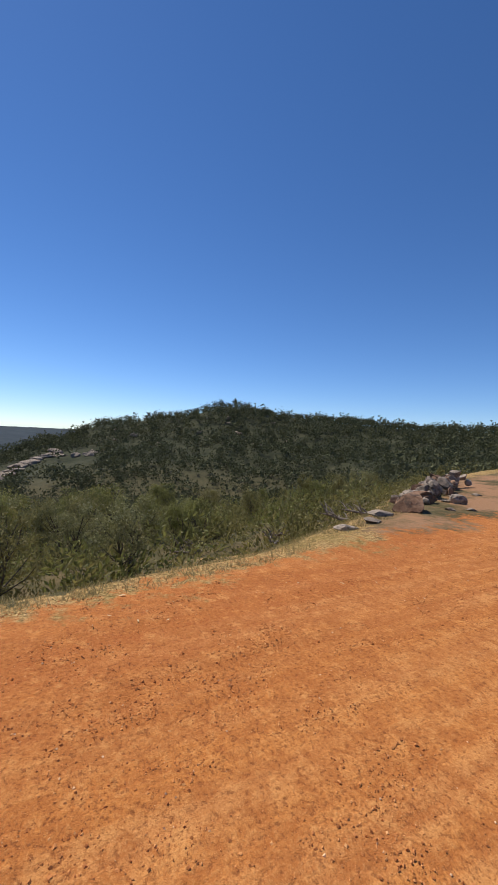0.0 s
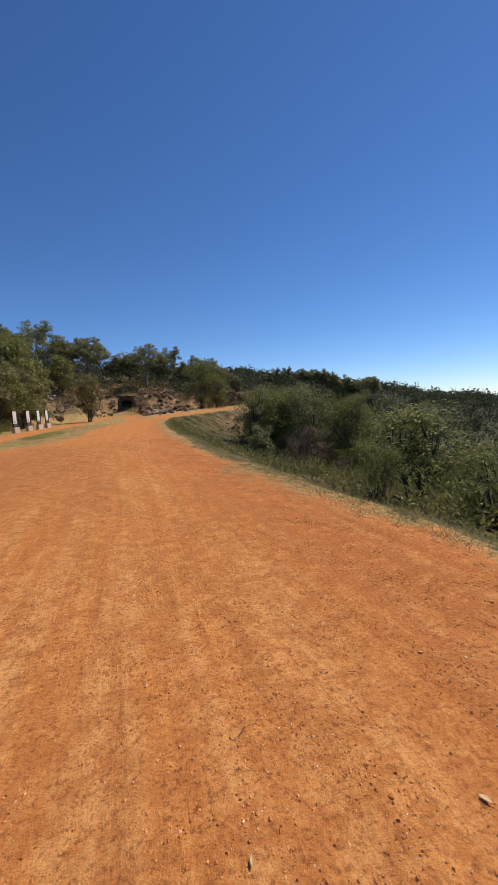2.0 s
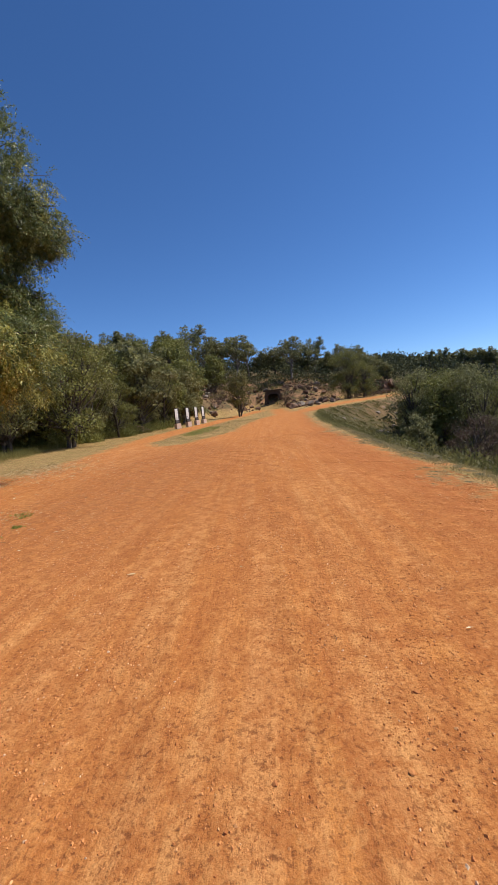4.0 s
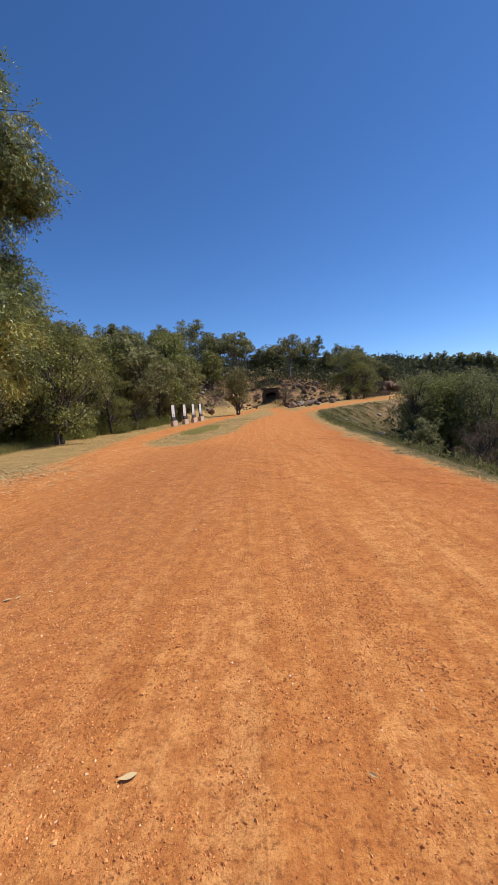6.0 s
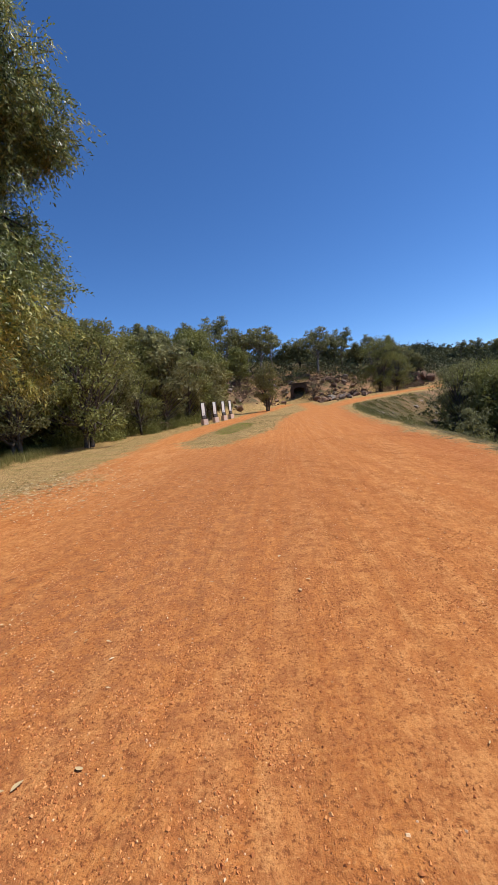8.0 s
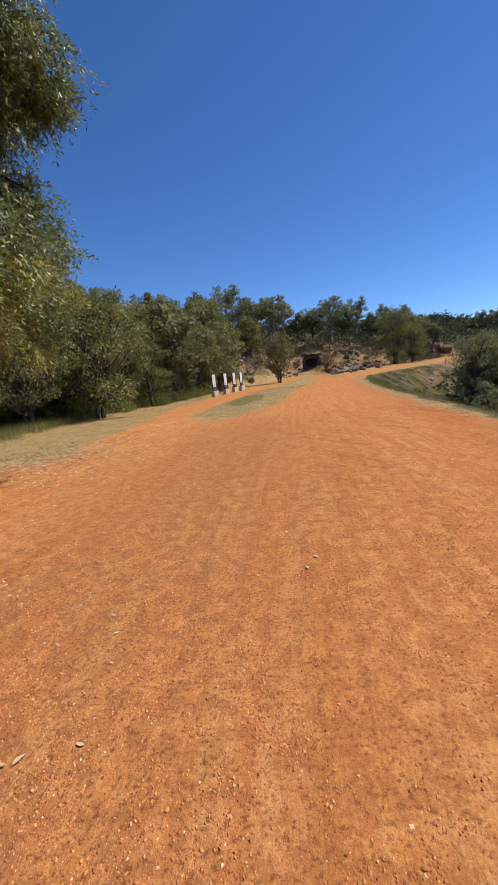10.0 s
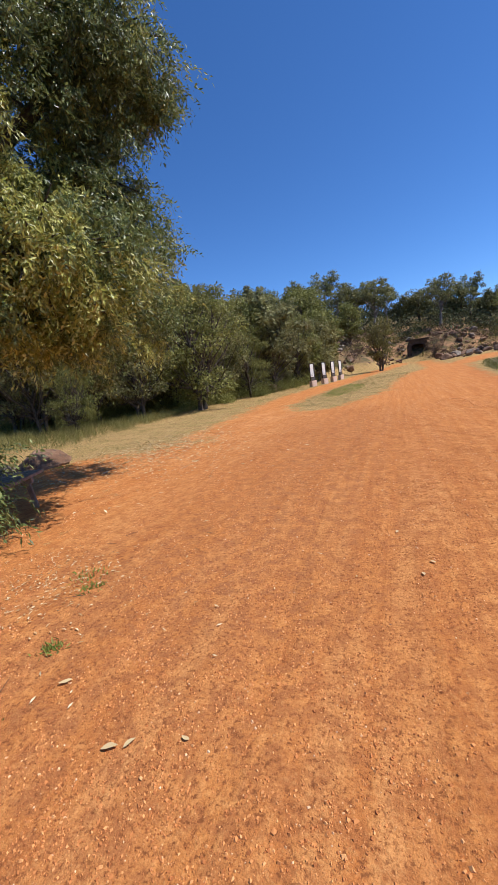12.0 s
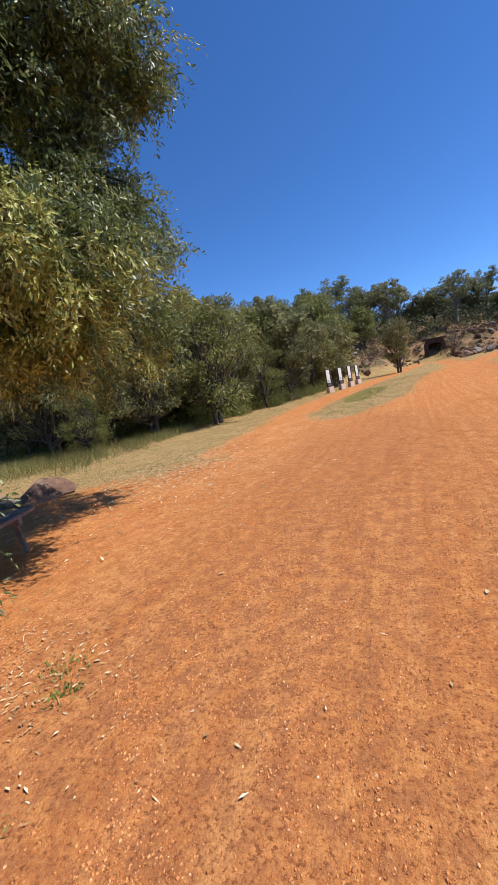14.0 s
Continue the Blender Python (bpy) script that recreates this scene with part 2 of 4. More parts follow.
RED_ROCK = rough_material("red_rock", [(0.35, (0.15, 0.078, 0.046)), (0.65, (0.36, 0.22, 0.14))], 1.6, 0.9, 0.7, 0.06, (0.09, 0.06, 0.045))
PEBBLE = Nodes("laterite_gravel", 0.85, 0.2)
PEBBLE.color(PEBBLE.ramp(PEBBLE.n("NewGeometry").outputs["Random Per Island"], [(0.0, (0.36, 0.122, 0.038)), (0.35, (0.50, 0.185, 0.058)), (0.85, (0.66, 0.285, 0.095)), (0.97, (0.72, 0.36, 0.14)), (1.0, (0.80, 0.58, 0.36))]))
LITTER = Nodes("dry_leaves", 0.6, 0.3)
LITTER.color(LITTER.ramp(LITTER.n("NewGeometry").outputs["Random Per Island"], [(0.0, (0.30, 0.16, 0.065)), (0.5, (0.50, 0.34, 0.16)), (1.0, (0.74, 0.64, 0.40))]))
DRY_GRASS = leaf_material("dry_grass", (0.22, 0.17, 0.06), (0.44, 0.34, 0.14), (0.66, 0.54, 0.28), 0.3, 0.6)
GREEN_GRASS = leaf_material("green_grass", (0.12, 0.125, 0.03), (0.25, 0.235, 0.065), (0.46, 0.40, 0.17), 0.3, 0.6)

# ---- the lie of the land ----
CX, CY = 0.0, -1.0
ROAD = [(3.5, -60, 4.4), (2.2, -25, 4.4), (0.9, -14, 4.3), (0.15, -8, 4.3), (-0.25, -3, 4.15), (-0.8, 3, 4.25), (-1.4, 9, 4.75), (-1.05, 14, 4.55), (0.3, 18, 3.25),
        (1.15, 24, 2.65), (1.5, 32, 2.7), (2.8, 45, 2.5), (4.1, 51, 2.0), (11.4, 66.6, 1.5), (21.8, 80.0, 1.4), (30, 87.5, 1.4), (35, 94, 1.2)]
SIDE_PATH = [(-4.7, 13, 2.0), (-6.7, 20, 0.9), (-6.9, 28, 1.4), (-6.2, 37, 1.5), (-5.2, 45, 1.3), (-4.3, 53, 1.3), (0, 80, 1.3)]
SPUR = [(3.0, 45, 1.2), (3.2, 60, 1.2), (3.0, 78, 0.9)]
CLEARING = [(-5.0, -8, 3.0), (-5.5, 3, 3.0), (-7.2, 7, 2.2), (-5.0, 10, 2.0)]
BAY = [(4.9, -11, 0.8), (6.4, -15, 1.5), (8.2, -22, 2.6), (12, -34, 2.6), (19, -55, 4)]
EDGE = [(26, -90), (19, -50), (15.5, -32), (12.6, -24), (9, -17), (6.6, -12.6), (5.5, -9.8), (4.75, -8), (4.55, -6.5), (4.25, -4.7), (4.05, -2.8), (3.9, -1), (3.85, 1.5), (3.75, 4),
        (3.7, 8), (3.9, 12), (4.5, 20), (5.1, 32), (6.5, 44), (8.4, 54), (14.5, 64.5), (24.5, 76), (34.5, 85), (41.5, 97), (43, 122)]
PROFILE = [
    (-180, [(0, -1), (400, 0), (4600, -30)]),
    (-75, [(0, -16), (40, -13), (120, -16), (260, 0), (320, 9), (420, 9), (4600, -30)]),
    (-60, [(0, -16), (40, -13), (120, -17), (250, -4), (320, 11), (420, 10), (4600, -30)]),
    (-50, [(0, -16), (40, -13), (120, -18), (250, -6), (320, 11), (420, 8), (4600, -30)]),
    (-40, [(0, -16), (40, -13), (130, -20), (250, -6), (320, 15), (420, 12), (4600, -30)]),
    (-30, [(0, -16), (40, -13), (130, -21), (250, -4), (320, 21), (420, 15), (4600, -30)]),
    (-20, [(0, -16), (40, -13), (130, -21), (250, -7), (320, 12), (420, 5), (4600, -30)]),
    (-12, [(0, -16), (40, -13), (130, -21), (250, -11), (320, 4), (420, -10), (1500, -60), (4600, -30)]),
    (-6, [(0, -16), (40, -13), (130, -21), (250, -15), (320, -9), (420, -25), (1500, -68), (4600, -30)]),
    (3, [(0, -16), (40, -13), (130, -22), (250, -27), (420, -34), (1500, -70), (4600, -30)]),
    (15, [(0, -16), (40, -13), (130, -21), (200, -25), (420, -34), (1500, -70), (4600, -30)]),
    (25, [(0, -16), (40, -12), (130, -18), (200, -22), (420, -28), (1500, -62), (4600, -30)]),
    (36, [(0, -14), (40, -12), (130, -19), (250, -13), (420, -12), (1500, -45), (4600, -30)]),
    (45, [(0, -14), (40, -11), (120, -16), (260, -2), (350, -4), (4600, -30)]),
    (56, [(0, -12), (40, -10), (110, -13), (220, 6.5), (350, 5), (4600, -30)]),
    (66, [(0, -12), (45, -10), (95, -9), (180, 11.5), (300, 12), (4600, -30)]),
    (72, [(0, -10), (80, -8), (102, 0.5), (112, 5), (140, 10), (185, 13.5), (220, 13), (4600, -30)]),
    (80, [(0, -10), (76, -4), (88, 1), (100, 5), (125, 10), (180, 14), (4600, -30)]),
    (86, [(0, -8), (87, 1.0), (93, 5), (102, 8), (125, 12), (180, 16), (4600, -30)]),
    (91, [(0, -8), (89, 1.0), (93, 4.5), (102, 8.5), (125, 13), (180, 17), (4600, -30)]),
    (95, [(0, -5), (68, 0.6), (78, 4), (100, 9), (125, 14), (180, 20), (4600, -30)]),
    (101, [(0, -3), (52, 0.4), (66, 4), (90, 10), (120, 17), (180, 22), (4600, -30)]),
    (110, [(0, -3), (42, 0.2), (60, 4), (90, 12), (130, 19), (180, 20), (4600, -30)]),
    (122, [(0, -3), (38, 0.0), (55, 4.5), (80, 11), (130, 15), (180, 16), (4600, -30)]),
    (140, [(0, -3), (34, -0.3), (50, 3), (80, 9), (130, 13), (4600, -30)]),
    (180, [(0, -1), (400, 0), (4600, -30)]),
]


def to_polyline(x, y, line):
    """The least distance, less the radius, to a line of (x, y, radius)."""
    best = np.full(np.shape(x), 1e9)
    for (ax, ay, ar), (bx, by, br) in zip(line, line[1:]):
        dx, dy = bx - ax, by - ay
        t = np.clip(((x - ax) * dx + (y - ay) * dy) / (dx * dx + dy * dy), 0, 1)
        best = np.minimum(best, np.hypot(x - ax - t * dx, y - ay - t * dy) - (ar + t * (br - ar)))
    return best


def past_edge(x, y):
    """Metres beyond the valley edge of the plateau; negative on it."""
    best, side = np.full(np.shape(x), 1e9), np.ones(np.shape(x))
    for (ax, ay), (bx, by) in zip(EDGE, EDGE[1:]):
        dx, dy = bx - ax, by - ay
        t = np.clip(((x - ax) * dx + (y - ay) * dy) / (dx * dx + dy * dy), 0, 1)
        d = np.hypot(x - ax - t * dx, y - ay - t * dy)
        s = np.sign((x - ax) * dy - (y - ay) * dx)
        near = d < best - 1e-9
        best, side = np.where(near, d, best), np.where(near, s, side)
    return best * side


def wave(x, y):
    """A cheap smooth unevenness between -1 and 1."""
    return (np.sin(x * 1.3 + 2 * np.sin(y * 0.7)) + np.sin(y * 1.7 + 1.5 * np.sin(x * 0.9 + 1)) + np.sin((x + y) * 0.83 + 2)) / 3


def height(x, y):
    x, y = np.asarray(x, float), np.asarray(y, float)
    a, r = np.degrees(np.arctan2(y - CY, x - CX)), np.hypot(x - CX, y - CY)
    heights = np.array([np.interp(r, *zip(*p)) for _, p in PROFILE])
    angles = np.array([q for q, _ in PROFILE], float)
    i = np.clip(np.searchsorted(angles, a) - 1, 0, len(angles) - 2)
    f = (a - angles[i]) / (angles[i + 1] - angles[i])
    f = np.clip(f, 0, 1)
    f = f * f * (3 - 2 * f)
    prof = np.take_along_axis(heights, i[None], 0)[0] * (1 - f) + np.take_along_axis(heights, i[None] + 1, 0)[0] * f
    prof = prof + np.clip((r - 40) / 120, 0, 1) * (2.2 * wave(x * 0.05, y * 0.05) + 0.8 * wave(x * 0.17, y * 0.17))
    d = past_edge(x, y)
    back = np.clip(d - 0.15, 0, None)
    steep = np.clip((y - 12) / 14, 0, 1)
    drop = (0.5 * np.minimum(back, 2) + 0.27 * np.clip(back - 2, 0, None)) * (1 - steep) + 0.56 * back * steep
    base = 0.0002 * np.clip(np.minimum(y, 100) - 10, 0, None) ** 2 - drop + np.where(d > 0, 0.12 * np.clip(d, 0, 2) * wave(x * 1.5, y * 1.5), 0)
    base = base - 0.06 * np.clip((d + 0.5) / 0.5, 0, 1)
    road = to_polyline(x, y, ROAD)
    base = base + np.where(r < 40, 0.012 * wave(x * 2.1, y * 0.6) + 0.006 * wave(x * 5, y * 2.5) + np.where(road < 0, 0.0055 * tracks(x, y) * np.clip((30 - r) / 15, 0, 1), 0), 0) + 0.06 * np.clip(-d - 1, 0, 7) * np.clip((y - 46) / 12, 0, 1) * np.clip((x - 3) / 6, 0, 1) + 0.05 * np.clip((road + 0.3) / 1.5, 0, 1) * np.clip(-d, 0, 1)
    cutting = np.clip(-road / 1.0 + 1.2, 0, 1)
    prof = np.where((road < 1.2) & (r < 120), prof * (1 - cutting) + np.minimum(prof, base) * cutting, prof)
    return np.maximum(base, prof)


def tracks(x, y):
    """Shallow ruts and ridges that run along the track."""
    u = x + 0.035 * y + 0.10 * np.sin(y * 0.45) + 0.05 * np.sin(y * 1.3 + 1)
    return (np.sin(u * 9.5 + 0.6 * np.sin(y * 0.8)) + 0.8 * np.sin(u * 17 + 1.1 * np.sin(y * 0.5 + 2)) + 0.6 * np.sin(u * 27 + np.sin(y * 1.1))) / 2.4


def at_ground(x, y):
    return float(height(np.array([x]), np.array([y]))[0])


def mesh_of(name, verts, faces, materials, smooth=False, slots=None):
    """A mesh from arrays; faces all have the same number of corners."""
    verts, faces = np.asarray(verts, np.float32), np.asarray(faces, np.int32)
    me = bpy.data.meshes.new(name)
    me.vertices.add(len(verts))
    me.vertices.foreach_set("co", verts.ravel())
    me.loops.add(faces.size)
    me.loops.foreach_set("vertex_index", faces.ravel())
    me.polygons.add(len(faces))
    me.polygons.foreach_set("loop_start", np.arange(0, faces.size, faces.shape[1], dtype=np.int32))
    for mat in materials if isinstance(materials, (list, tuple)) else [materials]:
        me.materials.append(mat)
    if slots is not None:
        me.polygons.foreach_set("material_index", np.asarray(slots, np.int32))
    me.update(calc_edges=True)
    me.polygons.foreach_set("use_smooth", np.full(len(faces), smooth))
    me.validate()
    return me


def part(name, bm, material, parent, label=""):
    """Links a bmesh, or a finished mesh, as one mesh object under a thing or a part."""
    if isinstance(bm, bpy.types.Mesh):
        me = bm
    else:
        me = bpy.data.meshes.new(name)
        bm.to_mesh(me)
        bm.free()
        me.materials.append(material)
    ob = new(name, me)
    ob.parent = parent
    return tagged(ob, label)


def make_ground():
    angles = np.radians(np.concatenate([np.arange(-66, 152, 0.55), np.arange(152, 294, 3.0)]))
    rings = [0.0]
    r = 0.5
    while r < 4600:
        rings.append(r)
        r *= 1.018 if r < 25 else 1.033
    rings.append(4600)
    rings = np.array(rings)
    n, k = len(angles), len(rings)
    x = CX + np.outer(rings, np.cos(angles))
    y = CY + np.outer(rings, np.sin(angles))
    z = height(x.ravel(), y.ravel()).reshape(x.shape)
    verts = np.stack([x, y, z], -1).reshape(-1, 3)
    i, j = np.meshgrid(np.arange(k - 1), np.arange(n), indexing="ij")
    j2 = (j + 1) % n
    faces = np.stack([i * n + j, (i + 1) * n + j, (i + 1) * n + j2, i * n + j2], -1).reshape(-1, 4)
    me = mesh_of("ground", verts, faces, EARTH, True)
    xf, yf = x.ravel(), y.ravel()
    d = past_edge(xf, yf)
    dirt = np.minimum(np.minimum(to_polyline(xf, yf, ROAD), to_polyline(xf, yf, SIDE_PATH)), np.minimum(to_polyline(xf, yf, SPUR), to_polyline(xf, yf, CLEARING)))
    bay = np.clip(0.6 - to_polyline(xf, yf, BAY), 0, 1)
    rf = np.hypot(xf - CX, yf - CY)
    width = np.clip(rf / 40, 0.9, 1.7)
    width = np.where((xf < -2.5) & (yf > 5), np.where(yf < 15, 1.4, 1.0), width)
    dirt = np.clip(0.5 - dirt / width, -0.6, 1.6)
    loose = np.exp(-((xf + 2.4) / 1.7) ** 2) * np.clip((yf - 0.5) / 4, 0, 1) * np.clip((19 - yf) / 6, 0, 1) * 0.8
    cut = np.maximum(np.clip(1.6 - np.hypot((xf - 9) / 26, (yf - 92) / 24), 0, 1), bay)
    rim = np.clip(1 - np.abs(d + 1.0) / 1.25, 0, 1)
    worn = np.clip(1.5 - np.hypot((xf + 5.4 + 0.12 * (yf - 14)) / 1.5, (yf - 13.5) / 6), 0, 1)
    dirt = np.where(d > -0.05, np.minimum(dirt, 0.5 - d * 3), dirt)
    hill = z.ravel() - 0.0002 * np.clip(yf - 10, 0, None) ** 2
    grass = np.where(d < 0, 1.4 - np.clip(hill - 0.35, 0, 4) * 1.2, 0.95 - d * 0.3)
    grass = grass - np.clip((rf - 95) / 60, 0, 2) - np.where(xf > 2, (0.35 + 0.4 * np.clip((yf - 2) / 8, 0, 1)) * np.clip(1.4 + d, 0, 1) * np.clip((yf + 6) / 4, 0, 1), 0) - 1.7 * bay - np.where(yf > 17, 1.1 * np.clip(d / 0.6, 0, 1), 0)
    # plain is a distance mask; it carries the painted haze tint.
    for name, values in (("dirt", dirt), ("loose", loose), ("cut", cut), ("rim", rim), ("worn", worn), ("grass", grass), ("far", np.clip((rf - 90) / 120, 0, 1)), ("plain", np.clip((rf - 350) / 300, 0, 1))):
        at = me.attributes.new(name, "FLOAT", "POINT")
        at.data.foreach_set("value", values.astype(np.float32))
    return tagged(new("ground", me), "orange laterite gravel track, dry grass verges and bush floor", "ground", kind="structure")


make_ground()

# ---- trees ----


def tube(path, radii, sides=7):
    """Rings of vertices along a path, and the quads between them."""
    path = [Vector(p) for p in path]
    verts, faces = [], []
    for i, p in enumerate(path):
        ahead = (path[min(i + 1, len(path) - 1)] - path[max(i - 1, 0)]).normalized()
        u = ahead.cross(Vector((0.31, 0.95, 0.05))).normalized()
        v = ahead.cross(u)
        for s in range(sides):
            q = 2 * math.pi * s / sides
            verts.append(p + (u * math.cos(q) + v * math.sin(q)) * radii[i])
    for i in range(len(path) - 1):
        for s in range(sides):
            s2 = (s + 1) % sides
            faces.append((i * sides + s, i * sides + s2, (i + 1) * sides + s2, (i + 1) * sides + s))
    return verts, faces


def wood_mesh(name, tubes, material):
    verts, faces = [], []
    for path, radii, sides in tubes:
        v, f = tube(path, radii, sides)
        faces += [tuple(c + len(verts) for c in q) for q in f]
        verts += v
    return mesh_of(name, [tuple(v) for v in verts], faces, material, True)


def leaves(name, base, ahead, length, width, rng, materials, slots=None, flat=None, face=None):
    """A leaf for each row: a lance shape from its base along ahead, turned about it at random or towards face."""
    n = len(base)
    ahead = ahead / np.linalg.norm(ahead, axis=1, keepdims=True)
    ref = rng.normal(size=(n, 3)) if flat is None else np.tile(flat, (n, 1)) + rng.normal(size=(n, 3)) * 0.25
    if face is not None:
        ref = face + rng.normal(size=(n, 3)) * 0.42
    side = np.cross(ahead, ref)
    side /= np.linalg.norm(side, axis=1, keepdims=True) + 1e-9
    nor = np.cross(side, ahead)
    L, W = np.reshape(length, (-1, 1)) * np.ones((n, 1)), np.reshape(width, (-1, 1)) * np.ones((n, 1))
    mid = base + ahead * L * 0.45
    verts = np.stack([base, mid + side * W * 0.5 + nor * W * 0.18, base + ahead * L, mid - side * W * 0.5 + nor * W * 0.18], 1).reshape(-1, 3)
    faces = np.arange(n * 4).reshape(-1, 4)
    return mesh_of(name, verts, faces, materials, False, slots)


def grow(seed, h, spread, clumps, per, leaf, bark, material, stems=1, low=0.3, droop=0.6, clump=0.55, bare=0.0, top=0.0, broad=0.34):
    """A tree: an Empty with a trunk (with its limbs) and a crown of separate leaves in clumps."""
    rng, rnd = np.random.default_rng(seed), random.Random(seed)
    root = new("eucalyptus_tree")
    tubes, ends = [], []
    stem_radius = 0.022 * h + 0.02
    for s in range(stems):
        q = rnd.uniform(0, 6.28)
        lean = rnd.uniform(0.05, 0.28) if stems > 1 else rnd.uniform(0, 0.12)
        path, p = [], Vector((0.12 * math.cos(q) * (stems > 1), 0.12 * math.sin(q) * (stems > 1), -0.35))
        for i in range(7):
            path.append(p.copy())
            p += Vector((lean * math.cos(q) * h / 7 + rnd.uniform(-0.045, 0.045) * h / 3, lean * math.sin(q) * h / 7 + rnd.uniform(-0.045, 0.045) * h / 3, h * 0.88 / 6.2))
        k = 1.0 if stems == 1 else 0.65
        tubes.append((path, [stem_radius * k * (1.25 - 0.17 * i) for i in range(7)], 8))
        for c in range(clumps // stems):
            f = low + (0.97 - low) * ((c + rnd.random()) / (clumps // stems))
            x = f * 6
            i = min(int(x), 5)
            start = path[max(i - 1, 1)].lerp(path[max(i, 2)], x - i)
            az = rnd.uniform(0, 6.28)
            wide = spread * (0.35 + 0.65 * math.sin(math.pi * min(1, (f - low + 0.22) / (1.25 - low)))) * rnd.uniform(0.35, 1.05) * (1 - top * f)
            end = Vector((path[i].x + wide * math.cos(az), path[i].y + wide * math.sin(az), f * h + rnd.uniform(-0.02, 0.1) * h))
            bend = start.lerp(end, 0.55) + Vector((rnd.uniform(-0.1, 0.1), rnd.uniform(-0.1, 0.1), -0.03 * h)) * 1.0
            tubes.append(([start, bend, end], [stem_radius * 0.38 * (1.1 - f * 0.6), stem_radius * 0.22, stem_radius * 0.06], 4))
            if rnd.random() > bare:
                ends.append(end)
    part("trunk", wood_mesh("trunk", tubes, bark), None, root)
    centres = np.array([tuple(e) for e in ends])
    which = rng.integers(0, len(centres), len(centres) * per)
    off = rng.normal(size=(len(which), 3))
    off *= (rng.random((len(which), 1)) ** 0.28) / np.linalg.norm(off, axis=1, keepdims=True)
    size = clump * rng.uniform(0.6, 1.35, len(centres))[which, None]
    off[:, 2] += 0.25
    base = centres[which] + off * size * (1, 1, 0.72)
    ahead = off * 0.5 + rng.normal(size=off.shape) * 0.7 + (0, 0, -droop)
    middle = np.array((0, 0, h * (low + 1) / 2))
    face = off + 0.55 * (centres[which] - middle) / (spread + 0.3 * h) + (0, 0, 0.15)
    part("crown", leaves("crown", base, ahead, leaf * rng.uniform(0.7, 1.3, len(base)), leaf * broad * rng.uniform(0.7, 1.3, len(base)), rng, material, face=face), None, root)
    return root


def plant(proto, x, y, scale=1.0, turn=0.0, label="", lift=0.0, wide=1.0):
    m = Matrix.Translation((x, y, at_ground(x, y) + lift)) @ Matrix.Rotation(turn, 4, "Z") @ Matrix.Diagonal((scale * wide, scale * wide, scale, 1))
    ob = copy_thing(proto, m)
    ob.matrix_basis = m
    return tagged(ob, label) if label else ob


def proto(*args, label="", group="", **kw):
    ob = grow(*args, **kw)
    return tagged(ob, label, "tree", group)


NEAR = [
    proto(1, 4.6, 1.5, 40, 120, 0.165, BARK, LEAF_GREEN, label="slender green eucalyptus with dark stems below the track", group="trees on the valley slope", stems=3, low=0.42),
    proto(2, 4.2, 1.7, 40, 120, 0.165, BARK, LEAF_GREY, label="open grey-green eucalyptus sapling on the slope", group="trees on the valley slope", stems=2, low=0.35),
    proto(3, 3.6, 1.6, 36, 120, 0.16, BARK, LEAF_OLIVE, label="bushy olive-green shrub tree on the slope", group="trees on the valley slope", stems=3, low=0.18),
    proto(4, 4.8, 0.95, 40, 125, 0.19, BARK, LEAF_OLIVE, label="feathery upright sheoak on the valley slope", group="trees on the valley slope", stems=2, low=0.2, droop=-0.9, clump=0.42),
    proto(5, 3.0, 1.5, 32, 120, 0.155, BARK, LEAF_GREEN, label="low bright green bush on the slope", group="trees on the valley slope", stems=4, low=0.12),
]
MID = [
    proto(11, 6.0, 2.3, 44, 78, 0.34, BARK, LEAF_GREY, label="rounded grey-green eucalyptus in the bush", group="bush trees", stems=2, low=0.25, broad=0.58, clump=0.7),
    proto(12, 6.5, 2.5, 46, 78, 0.34, BARK, LEAF_GREEN, label="dense green eucalyptus in the bush", group="bush trees", stems=1, low=0.22, broad=0.58, clump=0.75),
    proto(13, 5.0, 2.2, 42, 78, 0.34, PALE_BARK, LEAF_OLIVE, label="olive-green spreading tree in the bush", group="bush trees", stems=3, low=0.15, broad=0.58, clump=0.7),
    proto(14, 8.5, 2.4, 26, 80, 0.36, PALE_BARK, LEAF_GREY, label="tall open-crowned gum tree on the ridge", group="ridge trees", stems=1, low=0.55, broad=0.58, clump=0.75),
]
WOOD = [
    proto(31, 6.4, 2.3, 60, 120, 0.16, BARK, LEAF_GREY, label="grey-green eucalyptus at the edge of the lawn", group="lawn edge trees", stems=2, low=0.16, broad=0.5, clump=0.58),
    proto(32, 6.0, 2.2, 60, 120, 0.16, BARK, LEAF_GREEN, label="green bushy eucalyptus at the edge of the lawn", group="lawn edge trees", stems=3, low=0.10, broad=0.5, clump=0.58),
    proto(33, 6.6, 2.0, 54, 120, 0.17, BARK, LEAF_OLIVE, label="dark-stemmed olive-green tree at the edge of the lawn", group="lawn edge trees", stems=2, low=0.3, broad=0.5, clump=0.6),
]

rnd = random.Random(5)


def edge_of(x, y):
    return float(past_edge(np.array([x]), np.array([y]))[0])


def scatter(protos, spots):
    for x, y, k, s in spots:
        plant(protos[k % len(protos)], x, y, s, rnd.uniform(0, 6.28), wide=rnd.uniform(0.85, 1.15))


